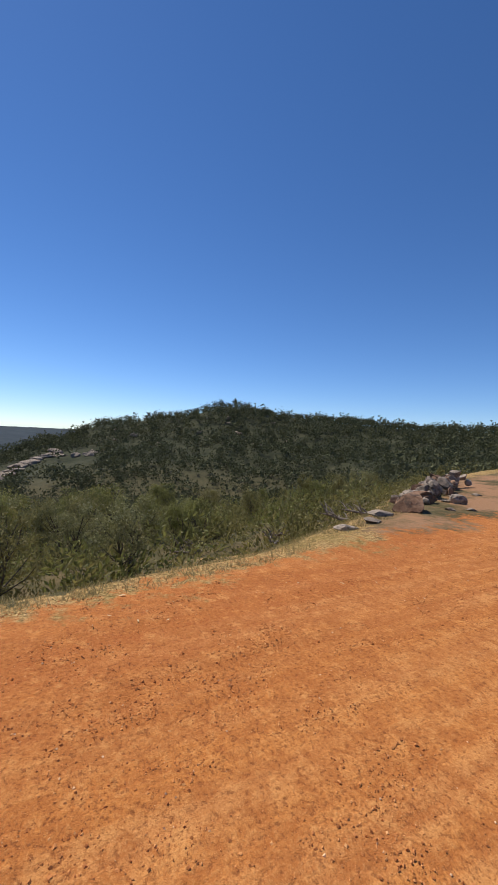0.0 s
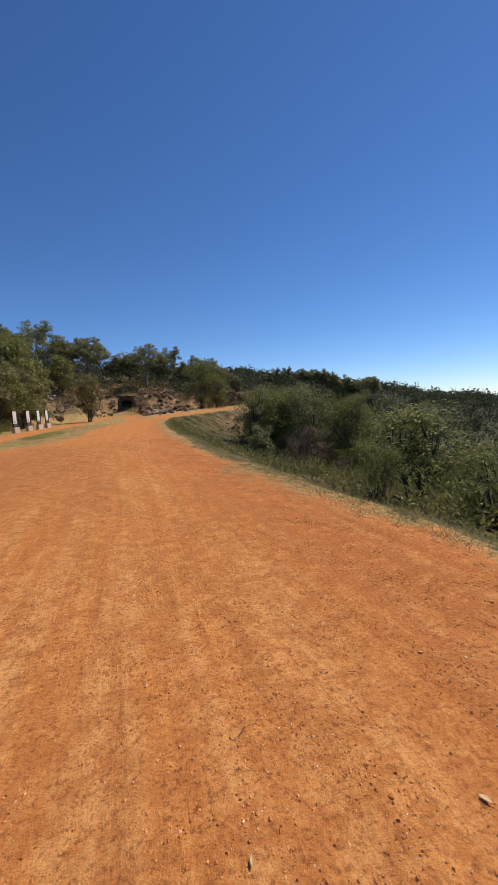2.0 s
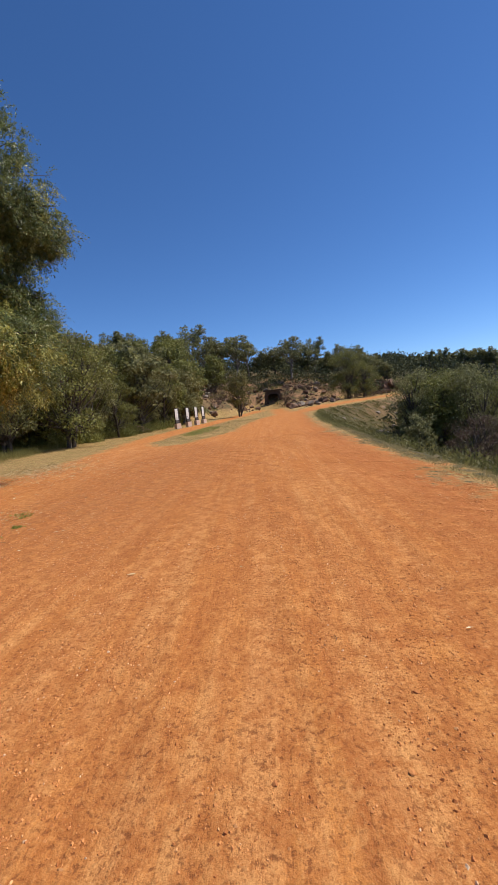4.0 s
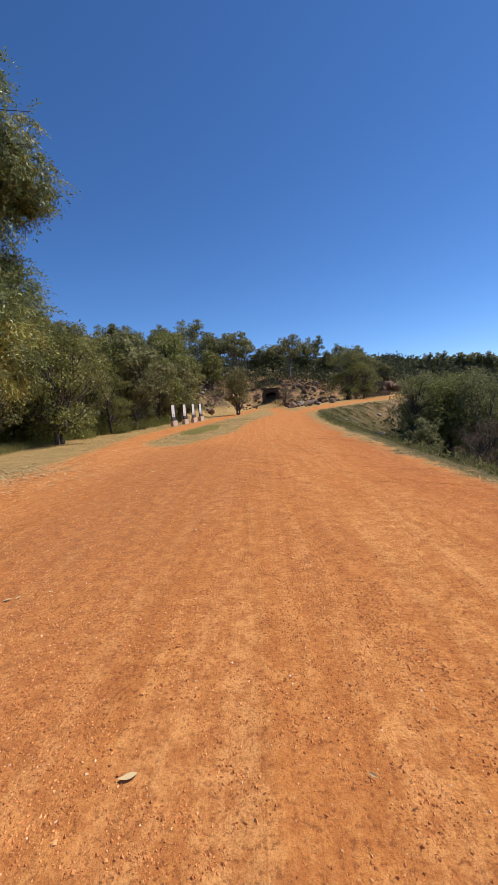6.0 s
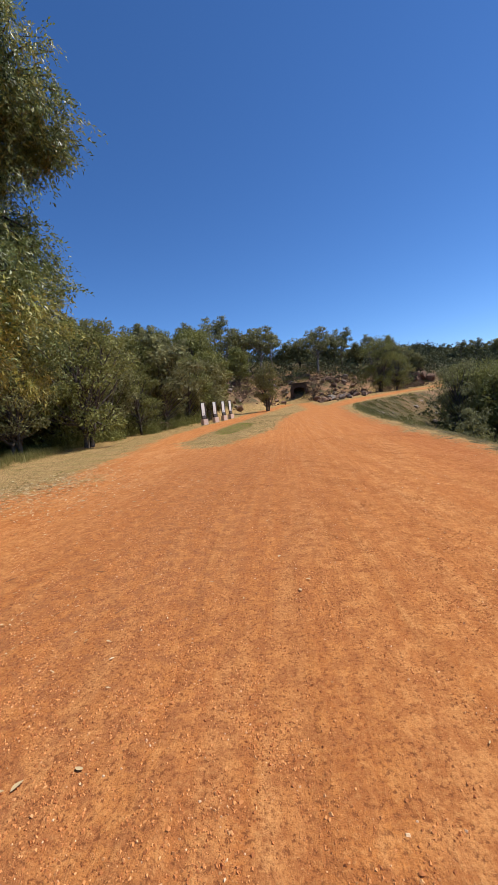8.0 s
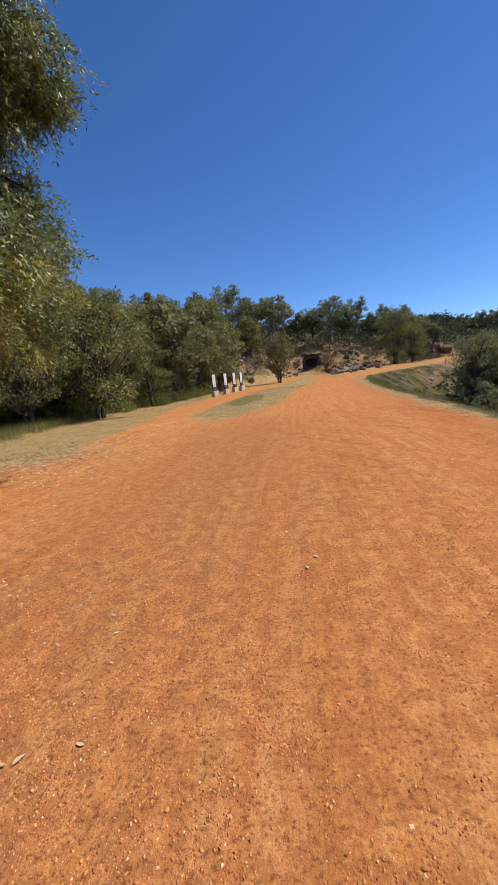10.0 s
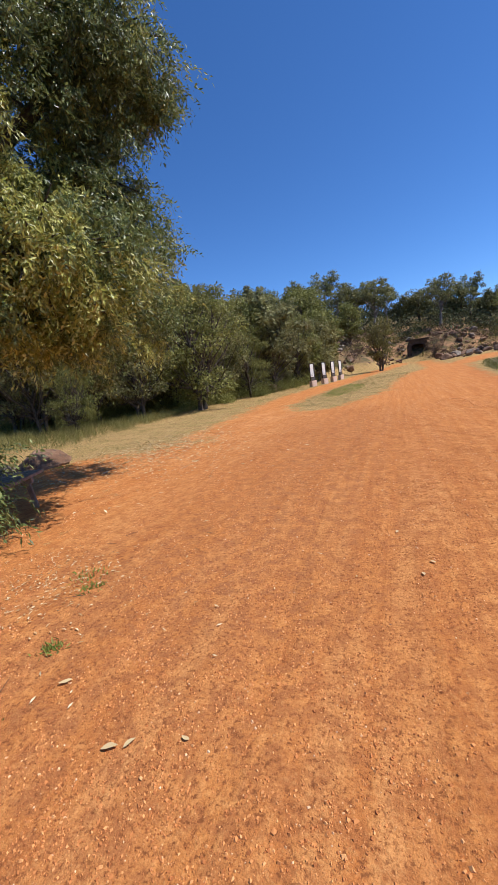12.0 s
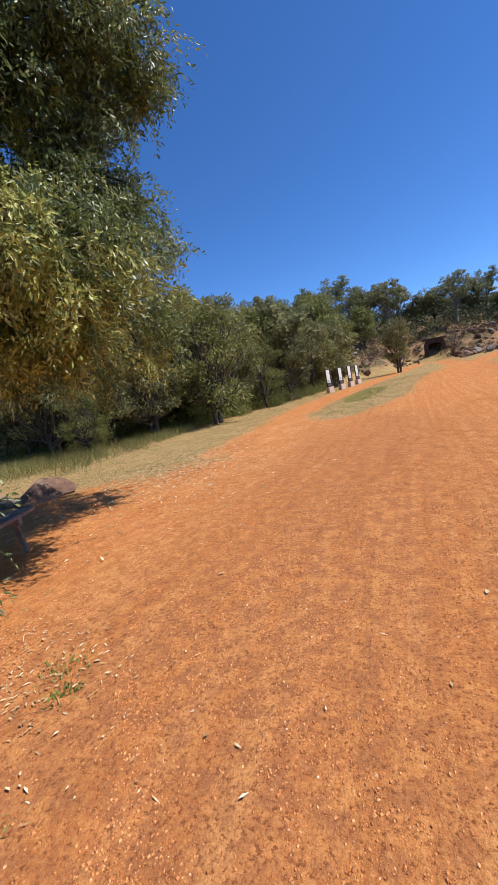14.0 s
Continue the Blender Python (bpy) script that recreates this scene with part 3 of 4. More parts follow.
def slope_spots():
    """Spots on the valley slope, just past the edge of the track."""
    made = []
    tries = 0
    while len(made) < 84 and tries < 9000:
        tries += 1
        a, r = rnd.uniform(-62, 76), 6 + 40 * rnd.random() ** 1.5
        x, y = 1 + r * math.cos(radians(a)), -4 + r * math.sin(radians(a))
        d = float(past_edge(np.array([x]), np.array([y]))[0])
        if d < 2.6 or (a > 60 and d < 9) or (a < -40 and d < 4):
            continue
        gap = 1.5 + 0.04 * r
        if all((x - u) ** 2 + (y - v) ** 2 > gap * gap for u, v, *_ in made):
            k = rnd.choice([0, 0, 0, 1, 1, 1, 2, 2, 3, 4, 4])
            top = 1.3 - r * math.tan(radians(rnd.uniform(8.5, 13.0) if r < 22 else rnd.uniform(7, 9.5)))
            tall = min(max(top - (0.03 * r if a > 20 else 0) - at_ground(x, y), 1.5), 5.5)
            made.append((x, y, k, tall / (4.9, 4.5, 3.9, 5.1, 3.3)[k]))
    return made


scatter(NEAR, slope_spots())


def bush_spots():
    """Spots for the trees left of and beyond the track."""
    made = []
    tries = 0
    while len(made) < 84 and tries < 20000:
        tries += 1
        a, r = rnd.uniform(93, 150), 28 + 62 * rnd.random() ** 1.3
        x, y = CX + r * math.cos(radians(a)), CY + r * math.sin(radians(a))
        foot = np.interp(a, [93, 96, 100, 106, 112, 120, 135, 150], [84, 72, 52, 40, 33, 30, 27, 25])
        if r < foot or math.hypot(x + 7.4, y - 43) < 4:
            continue
        if all((x - u) ** 2 + (y - v) ** 2 > 2.9 ** 2 for u, v, *_ in made):
            made.append((x, y, rnd.choice([0, 0, 1, 1, 2]), rnd.uniform(0.9, 1.35)))
    return made


scatter(MID[:3], bush_spots())


def far_woods():
    """Thousands of far crowns, each of many small leaf clumps, joined."""
    rng = np.random.default_rng(8)
    spots = []
    for a0, a1, r0, r1, count in ((-66, 72, 44, 130, 1900), (-66, 58, 130, 360, 5200), (54, 90, 95, 215, 1500), (90, 150, 70, 170, 800), (-20, 40, 360, 1400, 1700)):
        a = np.radians(rng.uniform(a0, a1, count))
        r = np.sqrt(rng.uniform(r0 ** 2, r1 ** 2, count))
        spots.append(np.stack([CX + r * np.cos(a), CY + r * np.sin(a), r], 1))
    s = np.concatenate(spots)
    road = np.minimum(to_polyline(s[:, 0], s[:, 1], ROAD), to_polyline(s[:, 0], s[:, 1], SPUR))
    d = past_edge(s[:, 0], s[:, 1])
    s = s[(road > 3.5) & ((d > 6) | (d < 0)) & ~((np.abs(s[:, 0] - 4) < 12) & (s[:, 1] < 94))]
    az = np.degrees(np.arctan2(s[:, 1] + 4.9, s[:, 0] - 0.92))
    s = s[~((az > -10.5) & (az < 4) & (s[:, 2] > 188) & (s[:, 2] < 262) & (rng.random(len(s)) < 0.88)) & ~((az > 22) & (az < 29) & (s[:, 2] > 120) & (s[:, 2] < 158))]
    z = height(s[:, 0], s[:, 1])
    size = rng.uniform(0.45, 1.25, len(s)) * np.clip(1.5 + s[:, 2] / 170, 1.7, 5)
    k = np.where(s[:, 2] < 130, 48, np.where(s[:, 2] < 360, 42, 12))
    which = np.repeat(np.arange(len(s)), k)
    off = rng.normal(size=(len(which), 3))
    off *= (rng.random((len(which), 1)) ** 0.4) / np.linalg.norm(off, axis=1, keepdims=True)
    lump = rng.normal(size=(len(s), 5, 3)) * (0.5, 0.5, 0.35)
    off = off * 0.62 + lump[which, rng.integers(0, 5, len(which))]
    base = np.stack([s[which, 0], s[which, 1], z[which] + 0.85 * size[which]], 1) + off * size[which, None] * (1, 1, 0.95)
    length = size[which] * rng.uniform(0.13, 0.32, len(which)) * np.where(s[which, 2] < 130, 0.95, np.where(s[which, 2] < 360, 1.5, 2.1))
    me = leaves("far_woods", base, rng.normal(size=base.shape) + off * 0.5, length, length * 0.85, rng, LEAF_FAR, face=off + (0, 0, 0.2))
    return tagged(new("far_woods", me), "dark olive bushland covering the far slopes and valley", "woods", kind="stuff")


far_woods()


def lone(p, x, y, tall, own, label="", wide=1.0):
    """One tree with its crown's top at the given height over the ground."""
    return plant(p, x, y, tall / own, rnd.uniform(0, 6.28), label, wide=wide)


# Trees that stand out
BROWN = proto(21, 5.8, 3.0, 46, 80, 0.22, BARK, LEAF_BROWN, label="brown half-dead spreading tree below the embankment", stems=3, low=0.3, clump=0.75)
lone(BROWN, 20.7, 39.2, 5.9, 5.8)
lone(BROWN, 24.5, 38.0, 4.6, 5.8)
lone(MID[1], 21.9, 53.5, 8.6, 7.0, "tall dark green tree below the embankment", 1.1)
lone(MID[0], 26.0, 55.0, 8.2, 6.5, "rounded green tree below the embankment", 1.1)
lone(WOOD[1], 18.4, 83.6, 10.6, 6.4, "large dark round tree beside the track bend", 0.95)
lone(WOOD[1], 21.8, 85.5, 7.4, 6.4, "dark green tree beside the track bend", 1.2)
lone(NEAR[3], -3.0, 59.2, 6.0, 4.9, "small feathery olive tree before the tunnel cutting", 1.25)
lone(BROWN, 5.3, 83.0, 4.0, 5.8, "dark reddish bush before the tunnel mouth", 0.9)
lone(NEAR[0], 9.6, 6.9, 3.0, 4.9, "spreading green tree below the track edge", 1.7)
lone(NEAR[4], 9.9, 4.2, 2.2, 3.3, "bright green bush below the track edge", 1.3)
lone(NEAR[4], 11.0, 2.2, 2.4, 3.3, "bright green bush below the track edge", 1.3)
for i in range(24):
    while True:
        a, r = rnd.uniform(48, 73), rnd.uniform(42, 110)
        x, y = 0.9 + r * math.cos(radians(a)), -2.7 + r * math.sin(radians(a))
        if edge_of(x, y) > 7 and math.hypot(x - 21, y - 39) > 5 and abs(x * 0.78 - (y + 2.7) * 0.38) > 0:
            break
    lone(MID[rnd.choice([0, 1, 2])], x, y, rnd.uniform(3.5, 6.5), 6.4)
for a, r, el in ((71, 58, 2.5), (69.4, 62, 2.8), (67.5, 60, 2.7), (65.5, 64, 2.4), (63.2, 60, 2.0), (61, 66, 1.8), (58.5, 62, 1.2), (56, 66, 0.8), (66.5, 72, 2.9)):
    x, y = 0.86 + r * math.cos(radians(a)), -2.67 + r * math.sin(radians(a))
    lone(WOOD[rnd.choice([0, 1, 2])], x, y, 1.3 + r * math.tan(radians(el)) - at_ground(x, y), 6.6, "dense dark green tree standing below the embankment", 0.85)
SKYLINE = [(55, 3.0), (60, 4.0), (63.4, 4.6), (67, 5.1), (71, 5.0), (75, 5.4), (78, 7.6), (81, 8.1), (84, 9.3), (87.5, 9.4), (91, 9.5), (93.2, 10.6), (97, 10.9), (99.4, 12.1), (103, 11.0),
           (106, 11.6), (108.2, 12.1), (112, 10.6), (115, 13.0), (122, 13.8), (132, 14.0)]


def ridge_trees():
    a = 55.0
    while a < 132:
        el = np.interp(a, *zip(*SKYLINE)) - rnd.choice([0, 0.2, 0.5, 1.1]) * (0.5 if a < 75 else 1)
        r = 178 if a < 73 else rnd.uniform(104, 120)
        x, y = 0.86 + r * math.cos(radians(a)), -2.67 + r * math.sin(radians(a))
        tall = 1.3 + r * math.tan(radians(el)) - at_ground(x, y)
        if tall > 2.5:
            plant(MID[rnd.choice([3, 3, 3, 0])], x, y, min(tall, 13) / 9.0, rnd.uniform(0, 6.28), wide=rnd.uniform(0.9, 1.3))
        a += rnd.uniform(0.6, 1.1) if a < 75 else rnd.uniform(1.2, 2.1)


ridge_trees()


def understorey(name, label, count, spots, leaf, tall, material, seed):
    """Low bushes joined into one piece: heaps of small leaves on the given spots (x, y, size)."""
    rng = np.random.default_rng(seed)
    s = np.array(spots)
    which = rng.integers(0, len(s), count)
    off = rng.normal(size=(count, 3))
    off *= (rng.random((count, 1)) ** 0.5) / np.linalg.norm(off, axis=1, keepdims=True)
    size = s[which, 2:3]
    x, y = s[which, 0] + off[:, 0] * size[:, 0], s[which, 1] + off[:, 1] * size[:, 0]
    z = height(x, y) + np.abs(off[:, 2]) * size[:, 0] * tall
    me = leaves(name, np.stack([x, y, z], 1), off * 0.6 + rng.normal(size=off.shape) * 0.4 + (0, 0, 0.5), leaf * rng.uniform(0.6, 1.4, count), leaf * 0.4, rng, material, face=off * (1, 1, 0.4) + (0, 0, 0.35))
    return tagged(new(name, me), label, "bushes", kind="stuff")


def spots_where(count, x0, x1, y0, y1, fits, size0, size1, seed):
    g = random.Random(seed)
    made = []
    while len(made) < count:
        x, y = g.uniform(x0, x1), g.uniform(y0, y1)
        if fits(x, y):
            made.append((x, y, g.uniform(size0, size1)))
    return made


def bare(x, y):
    return min(float(to_polyline(np.array([x]), np.array([y]), p)[0]) for p in (ROAD, SIDE_PATH, SPUR, CLEARING))


understorey("slope_scrub", "olive scrub and weeds on the slope below the track", 26000,
            spots_where(330, 3, 22, -22, 22, lambda x, y: 1.2 < edge_of(x, y) < 12, 0.35, 0.95, 1), 0.13, 0.9, LEAF_OLIVE, 31)
understorey("slope_bushes", "green bushes on the slope below the track", 22000,
            spots_where(170, 5, 30, -26, 30, lambda x, y: 3.0 < edge_of(x, y) < 20, 0.5, 1.2, 2), 0.15, 1.1, LEAF_GREEN, 32)
understorey("verge_bushes", "olive bushes behind the heaped verge rocks", 16000,
            spots_where(110, 6, 32, -46, -10, lambda x, y: 1.5 < edge_of(x, y) < 14, 0.5, 1.3, 6), 0.17, 1.1, LEAF_OLIVE, 36)
understorey("wood_edge_bushes", "grey-green undergrowth at the foot of the wooded bank", 30000,
            spots_where(260, -34, -8, 18, 70, lambda x, y: 0.0 < math.hypot(x, y + 1) - np.interp(math.degrees(math.atan2(y + 1, x)), [93, 96, 100, 106, 112, 120, 135, 150], [80, 70, 55, 43, 37, 35, 30, 26]) < 14 and bare(x, y) > 2.2, 0.6, 1.5, 3), 0.22, 1.0, LEAF_GREY, 33)
understorey("wood_foot_shrubs", "leafy green shrubs under the lawn edge trees", 30000,
            spots_where(120, -24, -9.5, 19, 52, lambda x, y: 0.3 < math.hypot(x, y + 1) - np.interp(math.degrees(math.atan2(y + 1, x)), [93, 96, 100, 106, 112, 120, 135, 150], [80, 68, 50, 37.5, 30, 28, 28, 26]) < 7 and bare(x, y) > 1.0, 0.5, 1.15, 8), 0.15, 1.35, LEAF_GREEN, 38)
understorey("brown_scrub", "dry brown bushes over the rock cutting", 16000,
            spots_where(150, -14, 34, 70, 116, lambda x, y: bare(x, y) > 1.2 and edge_of(x, y) < 0 and at_ground(x, y) > 1.3 and abs(x - 3) > 2, 0.7, 1.7, 7), 0.3, 0.9, LEAF_BROWN, 37)
understorey("cutting_scrub", "dry brown and olive scrub over the rock cutting", 18000,
            spots_where(320, -14, 34, 74, 112, lambda x, y: bare(x, y) > 1.2 and edge_of(x, y) < 0 and at_ground(x, y) > 1.6, 0.7, 1.6, 4), 0.3, 0.8, LEAF_OLIVE, 34)
understorey("embankment_scrub", "sparse dark weeds on the rubble embankment", 18000,
            spots_where(300, 5, 28, 20, 74, lambda x, y: 0.3 < edge_of(x, y) < 9, 0.25, 0.7, 5), 0.16, 0.6, LEAF_OLIVE, 35)

# ---- the great tree over the bench ----


def great_tree():
    rng, g = np.random.default_rng(40), random.Random(40)
    foot = Vector((-8.8, 5.4, 0))
    root = new("great_eucalyptus")
    root.location = (foot.x, foot.y, at_ground(foot.x, foot.y))
    lobes = [  # centre, radii, clumps, leaves to a clump, gold share
        ((-7.3, 7.1, 6.7), (3.7, 3.5, 3.6), 390, 160, 0.10),
        ((-5.4, 7.3, 6.7), (1.5, 1.4, 1.4), 100, 150, 0.12),
        ((-4.55, 7.6, 6.0), (1.05, 1.1, 0.85), 150, 170, 0.12),
        ((-5.05, 7.5, 4.4), (0.95, 1.0, 0.95), 125, 170, 0.12),
        ((-6.0, 6.6, 4.1), (1.3, 1.1, 0.8), 100, 160, 0.65),
        ((-5.05, 6.2, 2.95), (1.45, 1.2, 0.95), 200, 180, 0.72),
        ((-6.2, 5.3, 5.4), (2.2, 1.5, 2.4), 150, 150, 0.30),
        ((-5.8, 8.6, 3.5), (1.5, 1.35, 1.8), 200, 150, 0.25),
        # No gold here: the darker leaf colour stands in for shade from the crown.
        ((-5.15, 4.75, 0.66), (0.55, 0.6, 0.5), 46, 120, 0.0),
    ]
    tubes, bases, heads, faces, gold = [], [], [], [], []
    fork = Vector((-8.3, 5.9, 2.4))
    tubes.append(([foot - Vector((0, 0, 0.3)), foot + Vector((0.05, 0.1, 0.8)), foot + Vector((0.25, 0.3, 1.7)), fork], [0.42, 0.34, 0.31, 0.29], 12))
    for (c, rad, n, per, share) in lobes:
        c = Vector(c)
        mid = fork.lerp(c, 0.55) + Vector((0, 0, 0.5))
        tubes.append(([fork, mid, c + Vector((0, 0, 0.25 * rad[2]))], [0.2, 0.13, 0.06], 8))
        for i in range(n):
            u = Vector((g.gauss(0, 1), g.gauss(0, 1), g.gauss(0, 1))).normalized() * g.random() ** 0.28
            p = c + Vector((u.x * rad[0], u.y * rad[1], u.z * rad[2]))
            if p.z < 0.35:
                continue
            if i % 3 == 0:
                tubes.append(([c.lerp(p, 0.1) + Vector((0, 0, 0.2)), c.lerp(p, 0.6) + Vector((0, 0, 0.22)), p + Vector((0, 0, 0.1))], [0.035, 0.02, 0.006], 4))
            strands = 9
            p = c + (p - c) * (1 + 0.10 * math.sin(7 * u.x + 3 * u.z) * math.sin(6 * u.y + 2))
            each = int(per * 1.35) // strands
            out = rng.normal(size=(strands, 3)) * (0.14, 0.14, 0.12)
            f = np.tile(np.linspace(0.05, 1, each), strands)[:, None]
            q = np.repeat(out, each, 0) * (0.35 + f) + f * f * (0, 0, -0.17) + rng.normal(size=(strands * each, 3)) * 0.03
            total = strands * each
            bases.append(np.array(p) + q)
            heads.append(np.repeat(out, each, 0) * 1.8 + rng.normal(size=(total, 3)) * 0.55 + (0, 0, -0.5))
            faces.append(np.array(u) * 0.7 + q * (2.6, 2.6, 1.6) + (0, 0, 0.25))
            gold.append(np.full(total, 1 if g.random() < share else 0))
    base, head, face, slot = np.concatenate(bases), np.concatenate(heads), np.concatenate(faces), np.concatenate(gold)
    keep = base[:, 2] > 0.12
    base, head, face, slot = base[keep], head[keep], face[keep], slot[keep]
    origin = np.array(root.location)
    me = leaves("crown", base - origin, head, 0.074 * rng.uniform(0.6, 1.3, len(base)), 0.023 * rng.uniform(0.7, 1.4, len(base)), rng, [LEAF_BIG, LEAF_GOLD], slot, face=face)
    part("crown", me, None, root, "drooping glossy dark and yellowing leaves")
    shifted = [([p - Vector(origin) for p in path], radii, sides) for path, radii, sides in tubes]
    part("trunk", wood_mesh("trunk", shifted, BARK), None, root)
    return tagged(root, "great drooping eucalyptus with yellowing lower branches over a bench", "tree")


great_tree()
lone(WOOD[2], -17.6, 20.0, 8.5, 6.9, "dark thick-stemmed tree behind the tall grass", 1.0)
for k, (x, y, h) in enumerate(((-14.5, 21.5, 5.6), (-12.2, 24.4, 7.4), (-17.5, 22.0, 7.0), (-16.0, 26.5, 8.2), (-20, 26, 8.5), (-13.2, 29.5, 7.6), (-11.9, 33.0, 5.6), (-17, 33, 8.8), (-22, 31, 9),
                               (-24, 24, 8.5), (-11.4, 38.5, 6.8), (-14.2, 37, 8.6), (-10.8, 44, 6.0), (-13.6, 43, 8.4), (-10.2, 49, 6.6), (-18.5, 18.5, 5.5), (-15.4, 17.4, 3.4), (-21.5, 20.5, 8))):
    lone(WOOD[(0, 1, 2, 1, 0)[k % 5]], x, y, h, 6.6, wide=rnd.uniform(0.95, 1.2))

# ---- rocks ----


def rock_mesh(seed, material, detail=3, rough=0.32):
    g = random.Random(seed)
    bm = bmesh.new()
    bmesh.ops.create_icosphere(bm, subdivisions=detail, radius=1)
    o = Vector((g.uniform(0, 50), g.uniform(0, 50), g.uniform(0, 50)))
    cuts = [(Vector((g.gauss(0, 1), g.gauss(0, 1), g.gauss(0, 1))).normalized(), g.uniform(0.42, 0.75)) for _ in range(13)]
    for v in bm.verts:
        v.co *= 1 + rough * noise.noise(v.co * 1.2 + o)
        for n, far in cuts:
            over = v.co.dot(n) - far
            if over > 0:
                v.co -= n * over * 0.97
        v.co *= 1 + 0.06 * noise.noise(v.co * 5 + o)
    me = bpy.data.meshes.new("rock")
    bm.to_mesh(me)
    bm.free()
    me.materials.append(material)
    return me


GREY_ROCKS = [rock_mesh(100 + i, GRANITE) for i in range(6)]
RED_ROCKS = [rock_mesh(200 + i, RED_ROCK) for i in range(5)]


def rock(meshes, x, y, sx, sy, sz, label, group="", sink=0.3, turn=None, tilt=0.0):
    ob = new("rock", rnd.choice(meshes))
    ob.matrix_basis = pose(x, y, at_ground(x, y) + sz * (1 - 2 * sink) * 0.8, rnd.uniform(-tilt, tilt), rnd.uniform(-tilt, tilt), rnd.uniform(0, 360) if turn is None else turn) @ Matrix.Diagonal((sx, sy, sz, 1))
    return tagged(ob, label, "rock", group)


rock(RED_ROCKS, 6.3, -12.5, 0.38, 0.33, 0.34, "large red-brown boulder on the track verge", sink=0.2)
for x, y, s in ((7.1, -14.1, 0.34), (7.5, -14.8, 0.42), (7.3, -13.7, 0.3), (7.9, -15.6, 0.44), (8.3, -16.4, 0.5), (8.7, -17.4, 0.5), (9.2, -18.4, 0.5), (8.0, -16.2, 0.4), (7.7, -15.2, 0.42), (8.5, -17.0, 0.5)):
    rock(GREY_ROCKS, x, y, s * 0.75, s * 0.6, s * 0.62, "grey granite block heaped on the verge", "verge rocks", 0.2, tilt=40)
for i in range(90):
    f, across = rnd.random(), rnd.gauss(0, 0.3)
    s = rnd.uniform(0.12, 0.29)
    ob = rock(GREY_ROCKS if i % 4 else RED_ROCKS, 6.9 + 2.2 * f + across * 0.9, -13.5 - 4.6 * f + across * 0.4, s * 1.0, s * 0.75, s * 0.6, "broken granite block heaped on the verge", "verge rocks", 0.15, tilt=55)
    ob.location.z += max(0, 0.42 - 0.8 * abs(across)) * rnd.random() * min(1, 3 * f + 0.2) + 0.1 * f
for x, y, s in ((5.6, -10.05, 0.2), (5.8, -10.95, 0.2), (5.95, -13.4, 0.13), (5.8, -13.9, 0.11), (7.0, -15.2, 0.18), (7.2, -16.4, 0.14), (6.7, -14.4, 0.13), (8.6, -21.6, 0.3), (9.6, -24.4, 0.4), (6.3, -11.6, 0.25)):
    rock(GREY_ROCKS, x, y, s * 1.3, s, s * 0.4, "small pale stone at the track edge", "verge stones", 0.3)
rock(RED_ROCKS, -8.85, 9.1, 0.75, 0.5, 0.36, "rounded grey boulder in the shade beside the bench", sink=0.2)
rock(GREY_ROCKS, -9.4, 8.7, 0.3, 0.26, 0.22, "pale stone in the shade beside the bench", sink=0.25)
rock(RED_ROCKS, -11.8, 37.8, 1.5, 1.1, 0.85, "dark boulder at the foot of the wooded bank", sink=0.25)


def rubble(name, label, meshes, count, place, small, large):
    """Many rocks joined into one piece; place() gives each one's spot."""
    verts, faces, slots, start = [], [], [], 0
    for i in range(count):
        x, y = place()
        size = small + (large - small) * rnd.random() ** 2
        me = meshes[i % len(meshes)]
        m = pose(x, y, at_ground(x, y) + size * 0.3, rnd.uniform(-30, 30), rnd.uniform(-30, 30), rnd.uniform(0, 360)) @ Matrix.Diagonal((size * 1.2, size, size * 0.8, 1))
        v = np.array([tuple(m @ p.co) for p in me.vertices])
        verts.append(v)
        faces.append(np.array([tuple(p.vertices) for p in me.polygons]) + start)
        slots.append(np.full(len(me.polygons), 0 if me in RED_ROCKS else 1))
        start += len(v)
    me = mesh_of(name, np.concatenate(verts), np.concatenate(faces), [RED_ROCK, GRANITE], False, np.concatenate(slots))
    return tagged(new(name, me), label, "rocks", kind="stuff")


def cutting_spot():
    while True:
        x, y = rnd.uniform(-13, 16), rnd.uniform(62, 99)
        if bare(x, y) > 1.0 and 0.8 < at_ground(x, y) < 8 and (abs(x - 3) > 2.2 or y > 92):
            return x, y


SMALL_ROCKS = [rock_mesh(300 + i, RED_ROCK if i < 5 else GRANITE, 2) for i in range(6)]
RED_ROCKS += SMALL_ROCKS[:5]
rubble("cutting_rocks", "weathered brown rocks of the tunnel cutting", SMALL_ROCKS, 260, cutting_spot, 0.2, 1.0)
for i in range(24):
    x, y = rnd.uniform(24, 34), rnd.uniform(95, 106)
    s = rnd.uniform(0.7, 1.9)
    rock(RED_ROCKS, x, y, s * 1.2, s, s, "red-brown rock of the road cutting", "road cutting rocks", 0.3, tilt=30)
for i in range(40):
    while True:
        x, y = rnd.uniform(6, 28), rnd.uniform(26, 72)
        if 2.0 < edge_of(x, y) < 10:
            break
    s = rnd.uniform(0.18, 0.5)
    rock(GREY_ROCKS, x, y, s * 1.5, s, s * 0.6, "pale rubble stone on the embankment", "embankment rubble", 0.3, tilt=20)


def far_rock(az, r, sx, sy, sz, sink=0.3, turn=None):
    x, y = 0.92 + r * math.cos(radians(az)), -4.9 + r * math.sin(radians(az))
    return rock(GREY_ROCKS, x, y, sx, sy, sz, "bare granite outcrop on the far hillside", "hillside outcrops", sink, turn, 6)


